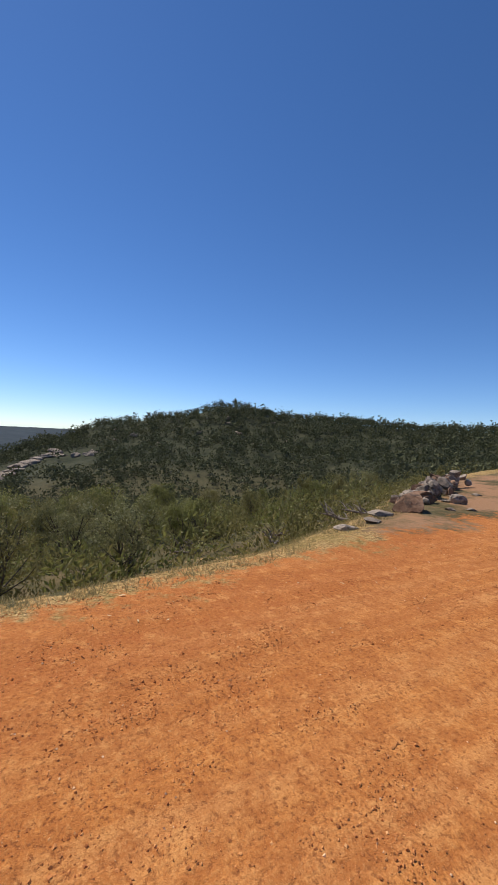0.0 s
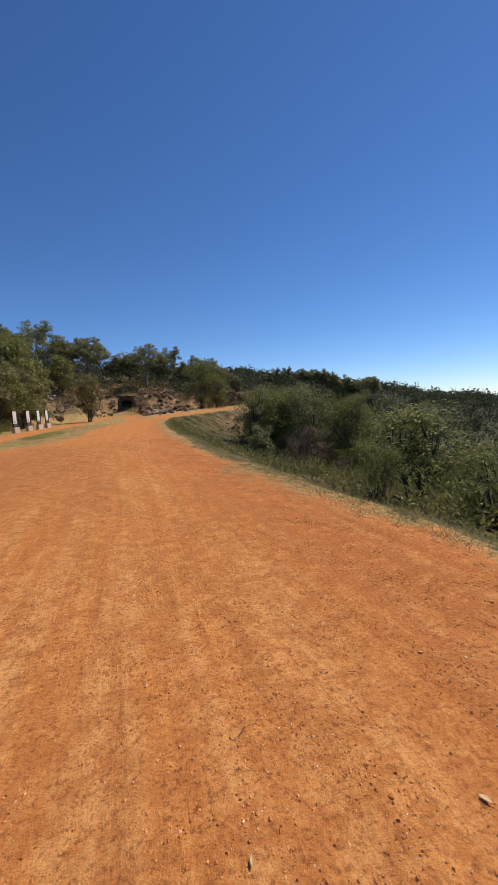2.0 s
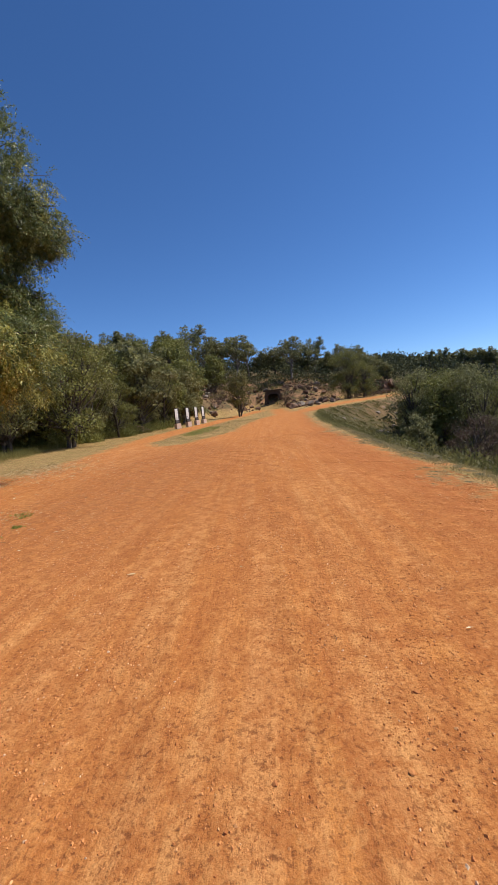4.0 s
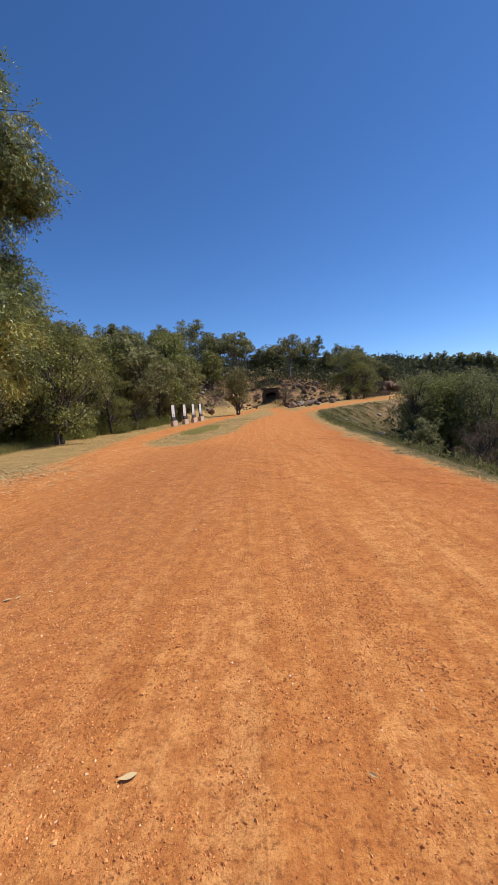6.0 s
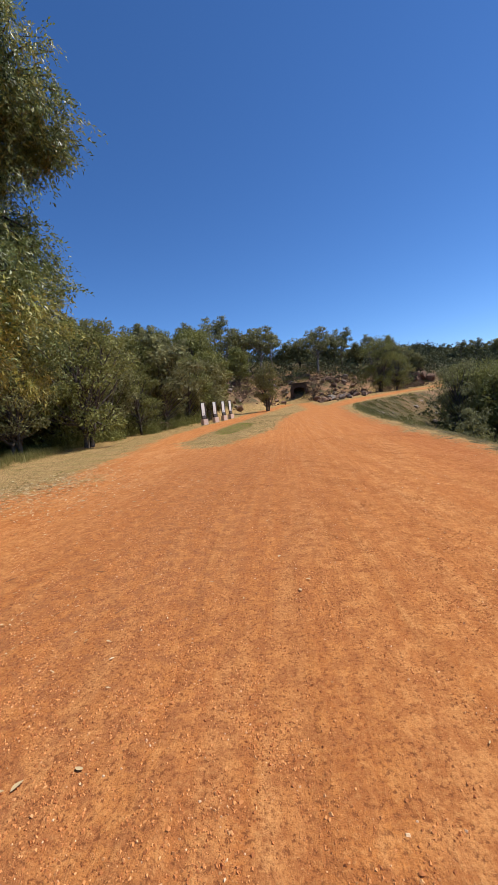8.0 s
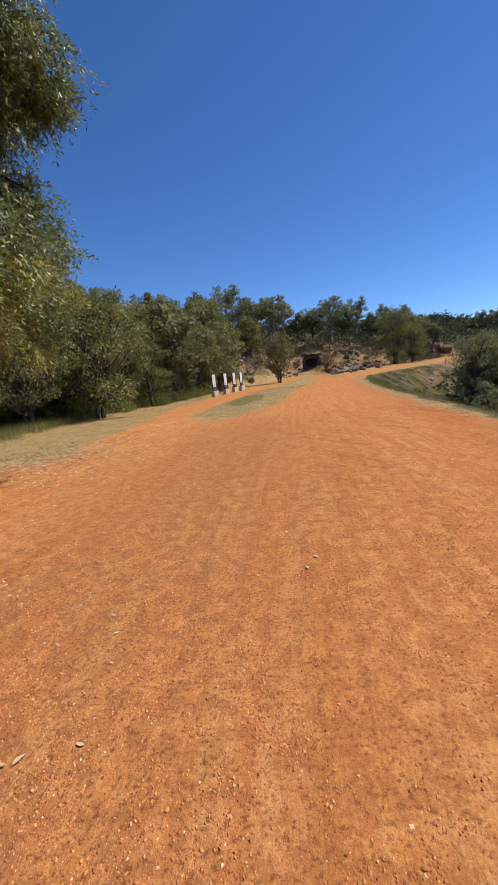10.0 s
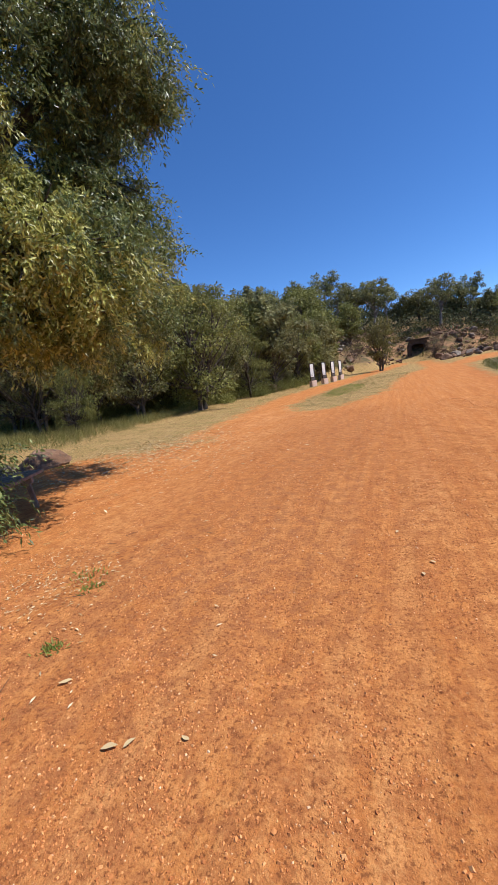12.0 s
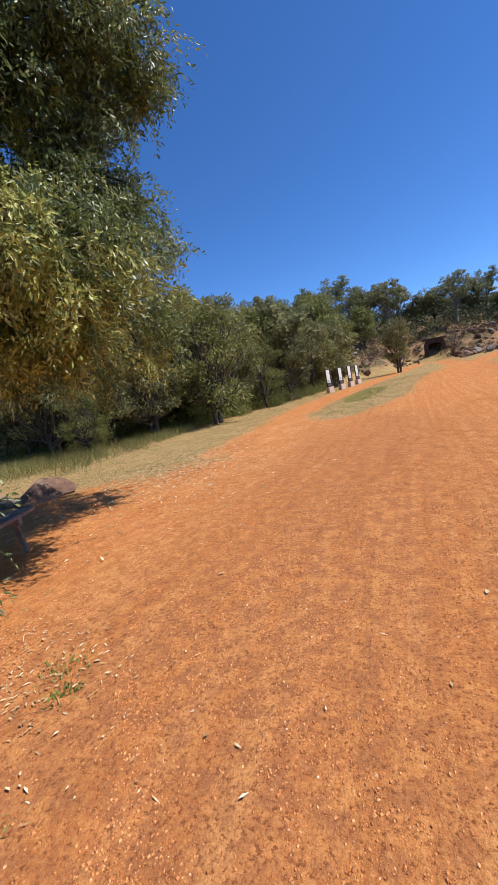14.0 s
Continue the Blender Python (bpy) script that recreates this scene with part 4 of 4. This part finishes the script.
far_rock(-5.4, 252, 5, 4, 3.6)
for i in range(44):
    f = rnd.random()
    far_rock(-5.5 + 8.6 * f + rnd.gauss(0, 0.5), 246 - 44 * f + rnd.gauss(0, 4), rnd.uniform(3.0, 7.5), rnd.uniform(2.5, 5), rnd.uniform(1.0, 2.3), 0.36)
for i in range(12):
    far_rock(rnd.uniform(-11, -7.5), rnd.uniform(220, 236), rnd.uniform(2, 4), rnd.uniform(2, 3), rnd.uniform(0.9, 1.8), 0.36)
for i in range(16):
    far_rock(rnd.uniform(22.5, 29), rnd.uniform(145, 158), rnd.uniform(1.4, 3.4), rnd.uniform(1.4, 2.6), rnd.uniform(1.0, 2.2), 0.34)
for i in range(7):
    far_rock(rnd.uniform(11.4, 14), rnd.uniform(96, 103), rnd.uniform(1.0, 2.2), rnd.uniform(1, 1.6), rnd.uniform(0.7, 1.2), 0.34)
for i in range(16):
    far_rock(rnd.uniform(-38, -12), rnd.uniform(235, 300), rnd.uniform(2, 4.5), rnd.uniform(2, 3), rnd.uniform(1.2, 2.2), 0.34)

# ---- the tunnel ----


def box(bm, x0, x1, y0, y1, z0, z1, bevel=0.0):
    made = bmesh.ops.create_cube(bm, size=1, matrix=Matrix.Translation(((x0 + x1) / 2, (y0 + y1) / 2, (z0 + z1) / 2)) @ Matrix.Diagonal((x1 - x0, y1 - y0, z1 - z0, 1)))
    if bevel:
        edges = {e for v in made["verts"] for e in v.link_edges}
        bmesh.ops.bevel(bm, geom=list(edges), offset=bevel, segments=2, affect="EDGES")
    return bm


def paint(name, rgb, rough=0.7, metal=0.0, wear=0.25):
    m = Nodes(name, rough, 0.3)
    m.bsdf.inputs["Metallic"].default_value = metal
    m.color(m.mix(m.ramp(m.noise(9, 5, 0.7), [(0.35, (wear, wear, wear)), (0.65, (0, 0, 0))]), rgb, tuple(v * 0.6 for v in rgb)))
    m.bump(m.noise(60, 4), 0.15, 0.004)
    return m.mat


STONEWORK = rough_material("portal_stone", [(0.35, (0.045, 0.032, 0.024)), (0.65, (0.13, 0.092, 0.066))], 3)


def tunnel():
    root = new("tunnel_portal")
    z = at_ground(3.0, 87)
    root.location = (3.0, 88.6, z)
    bm = bmesh.new()
    ring = [(-1.1, 0), (-1.1, 2.5)] + [(-1.1 * math.cos(math.pi * i / 10), 2.5 + 0.4 * math.sin(math.pi * i / 10)) for i in range(1, 10)] + [(1.1, 2.5), (1.1, 0)]
    far = [(-1.9, 0), (-1.9, 2.6)] + [(-1.9 + 3.8 * i / 10, 3.5) for i in range(1, 10)] + [(1.9, 2.6), (1.9, 0)]
    loops = []
    for pts, y in ((far, 0), (ring, 0), (ring, 14)):
        loops.append([bm.verts.new((px, y, pz - 0.2)) for px, pz in pts])
    for a, b in zip(loops, loops[1:]):
        for i in range(len(a) - 1):
            bm.faces.new((a[i], a[i + 1], b[i + 1], b[i]))
    bm.faces.new(loops[-1])
    part("portal_wall", bm, STONEWORK, root)
    bm = box(bmesh.new(), -2.1, 2.1, -0.25, 0.6, 3.3, 3.6, 0.06)
    part("coping", bm, STONEWORK, root)
    return tagged(root, "old stone tunnel portal with a dark mouth in the hillside", "tunnel")


tunnel()

# ---- signs, table and other made things ----
DARK_STEEL = paint("dark_steel", (0.055, 0.034, 0.025), 0.6, 0.3)
WHITE_PANEL = paint("white_panel", (0.80, 0.77, 0.70), 0.5, 0.0, 0.1)
PINK_BLOCK = paint("pink_concrete", (0.68, 0.50, 0.39), 0.9)
INK = paint("grey_print", (0.10, 0.09, 0.08), 0.6)
TIMBER = rough_material("weathered_timber", [(0.35, (0.14, 0.10, 0.07)), (0.65, (0.32, 0.245, 0.185))], 6, 0.9, 0.4, 0.01)


def sign():
    root = new("sign_pillar")
    part("base", box(bmesh.new(), -0.29, 0.29, -0.2, 0.2, -0.1, 0.52, 0.02), PINK_BLOCK, root, "pink concrete block")
    part("frame", box(bmesh.new(), -0.28, 0.28, -0.05, 0.05, 0.52, 2.06, 0.012), DARK_STEEL, root, "dark rusty steel upright")
    part("panel", box(bmesh.new(), -0.25, 0.12, -0.062, -0.046, 0.86, 1.99, 0.004), WHITE_PANEL, root, "white printed panel")
    for i in range(5):
        w = (0.24, 0.2, 0.25, 0.17, 0.22)[i]
        part("print_line", box(bmesh.new(), -0.2, -0.2 + w, -0.067, -0.06, 0.92 + 0.045 * i, 0.932 + 0.045 * i), INK, root)
    part("plate", box(bmesh.new(), -0.2, 0.2, -0.06, -0.046, 0.6, 0.8, 0.004), INK, root)
    return tagged(root, "dark steel interpretive pillar with white panel on a concrete base", "sign", "row of sign pillars")


first_sign = sign()
for i, (x, y) in enumerate(((-8.1, 39.0), (-7.5, 41.7), (-7.05, 44.5), (-6.7, 47.5))):
    m = pose(x, y, at_ground(x, y), 0, 0, 52 + 3 * i)
    if i == 0:
        first_sign.matrix_basis = m
    else:
        copy_thing(first_sign, m)


def bench():
    """A low plank bench on splayed posts; its end stands clear of the tree."""
    root = new("bench")
    for i in range(4):
        y = -0.24 + 0.165 * i
        part("seat_plank", box(bmesh.new(), -1.75 - 0.03 * (i % 2), 0.06 + 0.02 * (i % 2), y, y + 0.15, 0.425, 0.47, 0.008), TIMBER, root)
    for x in (-1.5, -0.34):
        part("bearer", box(bmesh.new(), x - 0.04, x + 0.04, -0.235, 0.40, 0.345, 0.425, 0.006), TIMBER, root)
        for side in (-1, 1):
            bm = bmesh.new()
            box(bm, -0.026, 0.026, -0.03, 0.03, -0.21, 0.20, 0.006)
            bm.transform(Matrix.Translation((x, 0.08 + side * 0.27, 0.17)) @ Matrix.Rotation(side * radians(9), 4, "X"))
            part("leg", bm, TIMBER, root, "grey timber post")
    root.matrix_basis = pose(-6.3, 6.56, at_ground(-6.3, 6.56), 0, 0, 114)
    return tagged(root, "weathered grey timber plank bench in the shade of the tree", "bench")


bench()


def house(x, y, w, d, h, turn):
    root = new("house")
    part("wall", box(bmesh.new(), -w / 2, w / 2, -d / 2, d / 2, -4, h), WHITE_PANEL, root)
    bm = bmesh.new()
    v = [bm.verts.new(p) for p in ((-w * 0.54, -d * 0.55, h), (w * 0.54, -d * 0.55, h), (w * 0.54, d * 0.55, h), (-w * 0.54, d * 0.55, h), (-w * 0.4, 0, h * 1.5), (w * 0.4, 0, h * 1.5))]
    for f in ((0, 1, 5, 4), (2, 3, 4, 5), (1, 2, 5), (3, 0, 4), (3, 2, 1, 0)):
        bm.faces.new([v[i] for i in f])
    part("roof", bm, WHITE_PANEL, root, "pale metal roof")
    root.matrix_basis = pose(x, y, at_ground(x, y) + 5, 0, 0, turn)
    return tagged(root, "far white-roofed building on the wooded plain", "house", "far buildings")


for az, r, w in ((15.6, 1500, 26), (15.0, 1490, 34), (14.3, 1510, 22), (10.8, 1430, 30), (10.0, 1425, 34), (9.3, 1440, 20), (18.4, 2150, 34), (17.7, 2180, 28), (29.7, 2500, 34), (29.0, 2550, 26), (30.6, 2450, 26), (25.0, 2000, 24), (12.0, 2300, 26), (-3.2, 2000, 30)):
    house(0.92 + r * math.cos(radians(az)), -4.9 + r * math.sin(radians(az)), w * 0.45, 10, 3.5, az + 90 + rnd.uniform(-25, 25))


def fallen_branch(x, y, length, turn, seed, lift=0.1):
    g = random.Random(seed)
    tubes = []
    path = [Vector((length * (i / 5 - 0.5), g.uniform(-0.1, 0.1) * length, 0.06 * length * i / 2)) for i in range(6)]
    tubes.append((path, [0.045, 0.042, 0.036, 0.03, 0.02, 0.008], 7))
    for i in range(9):
        p = path[g.randint(1, 4)]
        q = p + Vector((g.uniform(0.1, 0.4), g.uniform(-0.35, 0.35), g.uniform(0.05, 0.4))) * length
        tubes.append(([p, p.lerp(q, 0.5) + Vector((0, 0, 0.05 * length)), q], [0.02, 0.013, 0.004], 5))
    ob = new("fallen_branch", wood_mesh("fallen_branch", tubes, DEAD_WOOD))
    ob.matrix_basis = pose(x, y, at_ground(x, y) + lift, 0, 0, turn)
    return tagged(ob, "bleached dead branch lying in the scrub by the verge", "branch")


for i, (x, y, l, a) in enumerate(((6.9, -9.6, 0.95, 150), (7.6, -12.4, 0.8, 60), (7.1, -11.3, 0.7, 30), (9.5, -9.0, 1.1, 100), (16.5, 38, 2.6, 20), (18, 42, 2.2, 70), (15.0, 44, 2.4, 140))):
    fallen_branch(x, y, l, a, 60 + i)

# ---- grass, litter and gravel ----


def blades(name, label, spots, tall, width, material, seed, lean=0.35):
    rng = np.random.default_rng(seed)
    s = np.asarray(spots, float)
    base = np.stack([s[:, 0], s[:, 1], height(s[:, 0], s[:, 1]) - 0.01], 1)
    ahead = rng.normal(size=base.shape) * lean + (0, 0, 1)
    me = leaves(name, base, ahead, tall * rng.uniform(0.4, 1.3, len(s)), width, rng, material)
    return tagged(new(name, me), label, "grass", kind="stuff")


def tufts(count, x0, x1, y0, y1, fits, per, spread, seed):
    rng = np.random.default_rng(seed)
    x, y = rng.uniform(x0, x1, count * 30), rng.uniform(y0, y1, count * 30)
    ok = fits(x, y)
    x, y = x[ok][:count], y[ok][:count]
    n = len(x) * per
    return np.stack([np.repeat(x, per) + rng.normal(size=n) * spread, np.repeat(y, per) + rng.normal(size=n) * spread], 1)


def bare_all(x, y):
    return np.minimum(np.minimum(to_polyline(x, y, ROAD), to_polyline(x, y, SIDE_PATH)), np.minimum(to_polyline(x, y, SPUR), np.minimum(to_polyline(x, y, CLEARING), to_polyline(x, y, BAY))))


blades("verge_grass", "dry straw-coloured grass along the track edge", tufts(2600, 3, 9, -17, 26, lambda x, y: (past_edge(x, y) > -0.22) & (past_edge(x, y) < 0.7), 18, 0.07, 41), 0.075, 0.007, DRY_GRASS, 51, 1.1)
blades("verge_weeds", "green weeds and grass over the track edge", tufts(800, 3, 10, -17, 8, lambda x, y: (past_edge(x, y) > 0.5) & (past_edge(x, y) < 2.6), 22, 0.10, 42), 0.09, 0.012, GREEN_GRASS, 52, 0.8)
blades("lawn_grass", "short dry grass beside the track", tufts(2600, -20, -3, 9, 40, lambda x, y: (bare_all(x, y) > 0.05) & (bare_all(x, y) < 9), 9, 0.07, 43), 0.06, 0.008, DRY_GRASS, 53, 0.7)
blades("lawn_weeds", "low green weeds in the dry lawn", tufts(700, -22, -6, 9, 42, lambda x, y: (bare_all(x, y) > 0.3) & (bare_all(x, y) < 10) & (wave(x * 0.8, y * 0.6) > -0.15), 10, 0.11, 48), 0.07, 0.012, GREEN_GRASS, 58, 1.1)
blades("green_grass_patch", "green grass on the island between the paths", tufts(420, -7, 3, 15, 44, lambda x, y: (bare_all(x, y) > 0.1) & (np.hypot((x + 4.1) / 1.0, (y - 29) / 5.5) < 1), 16, 0.16, 44), 0.07, 0.014, FRESH_GRASS, 54, 1.0)
blades("island_grass", "dry straw grass on the island between the paths", tufts(1500, -7, 3, 16, 46, lambda x, y: (bare_all(x, y) > 0.05) & (x > -6) & (x < 1), 9, 0.09, 47), 0.06, 0.009, DRY_GRASS, 57, 0.7)
blades("tall_grass", "tall grey-green grass at the edge of the lawn", tufts(420, -22, -9.5, 12, 26, lambda x, y: (bare_all(x, y) > 4.6) & (np.hypot(x + 15, y - 18) < 7), 26, 0.2, 45), 0.5, 0.014, GREEN_GRASS, 55, 0.5)
blades("embankment_grass", "grass on the upper embankment", tufts(3600, 4, 30, 18, 74, lambda x, y: (past_edge(x, y) > -0.3) & (past_edge(x, y) < 6), 10, 0.12, 46), 0.18, 0.02, GREEN_GRASS, 56, 0.5)
for x, y, s in ((-2.95, 3.05, 0.14), (-3.5, 4.55, 0.16), (-3.3, 4.4, 0.1), (-2.6, 2.3, 0.1), (-8.2, 9.1, 0.2), (-3.0, 3.7, 0.07)):
    blades("weed_clump", "small green weed growing on the bare earth", np.random.default_rng(int(x * -100)).normal(size=(120, 2)) * s * 0.55 + (x, y), 0.05, 0.014, FRESH_GRASS, int(y * 100), 1.3)


def litter(name, label, spots, length, seed, material=None):
    rng = np.random.default_rng(seed)
    s = np.asarray(spots, float)
    base = np.stack([s[:, 0], s[:, 1], height(s[:, 0], s[:, 1]) + 0.012], 1)
    ahead = rng.normal(size=base.shape) * (1, 1, 0.12)
    me = leaves(name, base, ahead, length * rng.uniform(0.5, 1.3, len(s)), length * 0.26 * rng.uniform(0.6, 1.3, len(s)), rng, material or LITTER.mat, flat=np.array([0, 0, 1.0]))
    return tagged(new(name, me), label, "leaves", kind="stuff")


def fallen_leaf(x, y, length, turn):
    """A curled lance-shaped leaf with a stalk, lying on the ground."""
    verts, faces = [], []
    for k in range(8):
        f = k / 7
        wide = length * 0.19 * math.sin(math.pi * f ** 0.8) + 0.0012
        bow = 0.10 * length * math.sin(2.6 * f)
        lift = 0.08 * length * f * f + 0.004
        verts += [(length * f, bow - wide, lift + wide * 0.35), (length * f, bow, lift), (length * f, bow + wide, lift + wide * 0.3)]
        if k:
            a = 3 * k
            faces += [(a - 3, a, a + 1, a - 2), (a - 2, a + 1, a + 2, a - 1)]
    me = mesh_of("fallen_leaf", np.array(verts), np.array(faces), LITTER.mat, True)
    ob = tagged(new("fallen_leaf", me), "pale dry eucalyptus leaf lying on the gravel", "leaf", "leaves on the track")
    ob.matrix_basis = pose(x, y, at_ground(x, y) + 0.004, 0, 0, math.degrees(turn))
    return ob


g = np.random.default_rng(70)
heap = np.concatenate([g.normal(size=(260, 2)) * (0.36, 0.36) + (-3.85, 4.5), g.normal(size=(500, 2)) * (1.7, 1.6) + (-7.0, 10.2), g.normal(size=(160, 2)) * (0.4, 0.25) + (-3.75, 4.3), g.uniform(size=(60, 2)) * (9, 22) + (-6, -6), g.normal(size=(60, 2)) * (0.8, 1.2) + (-3.2, 3.4),
                       g.uniform(size=(110, 2)) * (0.9, 26) + (3.4, -12)])
litter("leaf_litter", "pale dry eucalyptus leaves scattered on the ground", heap, 0.043, 71)
litter("lawn_litter", "pale dry leaves and bark strips strewn along the lawn edge", np.concatenate([g.normal(size=(2200, 2)) * (0.75, 1.6) + (-6.7, 10.8), g.normal(size=(420, 2)) * (1.5, 1.4) + (-5.8, 9.4)]), 0.085, 72)
for x, y, l in ((-2.2, 3.18, 0.13), (-2.11, 3.21, 0.10), (-0.83, 5.0, 0.09), (-0.89, 4.82, 0.09), (0.17, 3.75, 0.08), (-3.57, 4.82, 0.1), (-3.33, 4.66, 0.09), (2.0, -2.74, 0.07), (4.2, -6.2, 0.12), (3.75, -2.1, 0.14), (-1.05, 5.6, 0.11), (-0.62, 1.54, 0.13), (-2.65, 3.5, 0.12), (-1.85, 3.3, 0.07)):
    fallen_leaf(x, y, l * 0.55, x * 7 + y)


def twigs():
    """Thin sticks lying on the gravel."""
    tubes = []
    for i in range(46):
        x, y, q, l = rnd.uniform(-5, 3), rnd.uniform(-6, 9), rnd.uniform(0, 6.28), rnd.uniform(0.03, 0.13)
        if i < 25:
            x, y, l = rnd.gauss(-3.4, 0.6), rnd.gauss(4.2, 0.8), l * 1.6
        z = at_ground(x, y) + 0.006
        a, c = Vector((x, y, z)), Vector((x + l * math.cos(q), y + l * math.sin(q), z + 0.004))
        tubes.append(([a, a.lerp(c, 0.5) + Vector((0.006, -0.006, 0.004)), c], [0.0016, 0.0014, 0.0008], 4))
    return tagged(new("twigs", wood_mesh("twigs", tubes, BARK)), "thin dark twigs scattered on the gravel", "twigs", kind="stuff")


twigs()


def gravel(name, label, count, x0, x1, y0, y1, small, large, seed, fine=False):
    """Loose stones: jittered octahedra, split once, all of one piece."""
    rng = np.random.default_rng(seed)
    x, y = rng.uniform(x0, x1, count * 4), rng.uniform(y0, y1, count * 4)
    patchy = 0.8 * wave(x * 3.1 + 3, y * 0.6) + 0.9 * wave(x * 7, y * 4.3) + 0.8 * wave(x * 15 + 1, y * 11) + 0.6 * wave(x * 33, y * 24 + 2) + 0.5 * wave(x * 0.9, y * 0.2 + 1)
    ok = (bare_all(x, y) < 0.15) & (past_edge(x, y) < 0.1) & (patchy + rng.normal(size=len(x)) * 0.5 > 0.25)
    x, y = x[ok][:count], y[ok][:count]
    n = len(x)
    if fine:
        unit = np.array([(1, 0.1, 0), (0.05, 1, 0), (-1, 0.05, 0), (-0.05, -1, 0), (0.42, 0.36, 0.78), (-0.42, -0.36, 0.82)], float)
        tri = np.array([(0, 1, 4), (1, 2, 5), (1, 5, 4), (2, 3, 5), (3, 0, 4), (3, 4, 5)])
    else:
        unit = np.array([(1, 0, 0), (0, 1, 0), (-1, 0, 0), (0, -1, 0), (0.62, 0.62, 0.55), (-0.62, 0.62, 0.55), (-0.62, -0.62, 0.55), (0.62, -0.62, 0.55), (0, 0, 0.85)], float)
        tri = np.array([(0, 1, 4), (1, 2, 5), (2, 3, 6), (3, 0, 7), (0, 4, 7), (1, 5, 4), (2, 6, 5), (3, 7, 6), (8, 7, 4), (8, 4, 5), (8, 5, 6), (8, 6, 7)])
    k = len(unit)
    size = small + (large - small) * rng.random(n) ** 2.0
    v = unit[None] * (1 + rng.normal(size=(n, k, 3)) * 0.17) * size[:, None, None] * (rng.uniform(0.7, 1.3, (n, 1, 3)) * (1, 1, 0.95))
    q = rng.uniform(0, 6.28, n)
    c, s = np.cos(q)[:, None], np.sin(q)[:, None]
    v = np.stack([v[..., 0] * c - v[..., 1] * s, v[..., 0] * s + v[..., 1] * c, v[..., 2]], -1)
    v += np.stack([x, y, height(x, y) + size * 0.05], 1)[:, None]
    f = (tri[None] + k * np.arange(n)[:, None, None]).reshape(-1, 3)
    return tagged(new(name, mesh_of(name, v.reshape(-1, 3), f, PEBBLE.mat, False)), label, "gravel", kind="stuff")


gravel("loose_gravel", "loose red-brown laterite gravel on the track", 100000, -3.9, 4.2, -7.4, 6.4, 0.0022, 0.0072, 81, True)
gravel("coarse_gravel", "scattered larger laterite stones on the track", 1000, -5, 4.4, -10, 9, 0.006, 0.0115, 82)
gravel("far_gravel", "coarse gravel further along the track", 30000, -6.5, 4.0, 6.4, 17, 0.004, 0.0105, 83, True)
gravel("heaped_gravel", "thick loose gravel on the stony side of the track", 62000, -5.2, 0.8, 1.2, 12, 0.0028, 0.0082, 85, True)
gravel("edge_gravel", "heaped gravel along the track edge", 12000, 2.6, 4.6, -13, 8, 0.0035, 0.010, 84, True)

for p in NEAR + MID + WOOD + [BROWN]:
    for o in (*p.children_recursive, p):
        bpy.data.objects.remove(o)
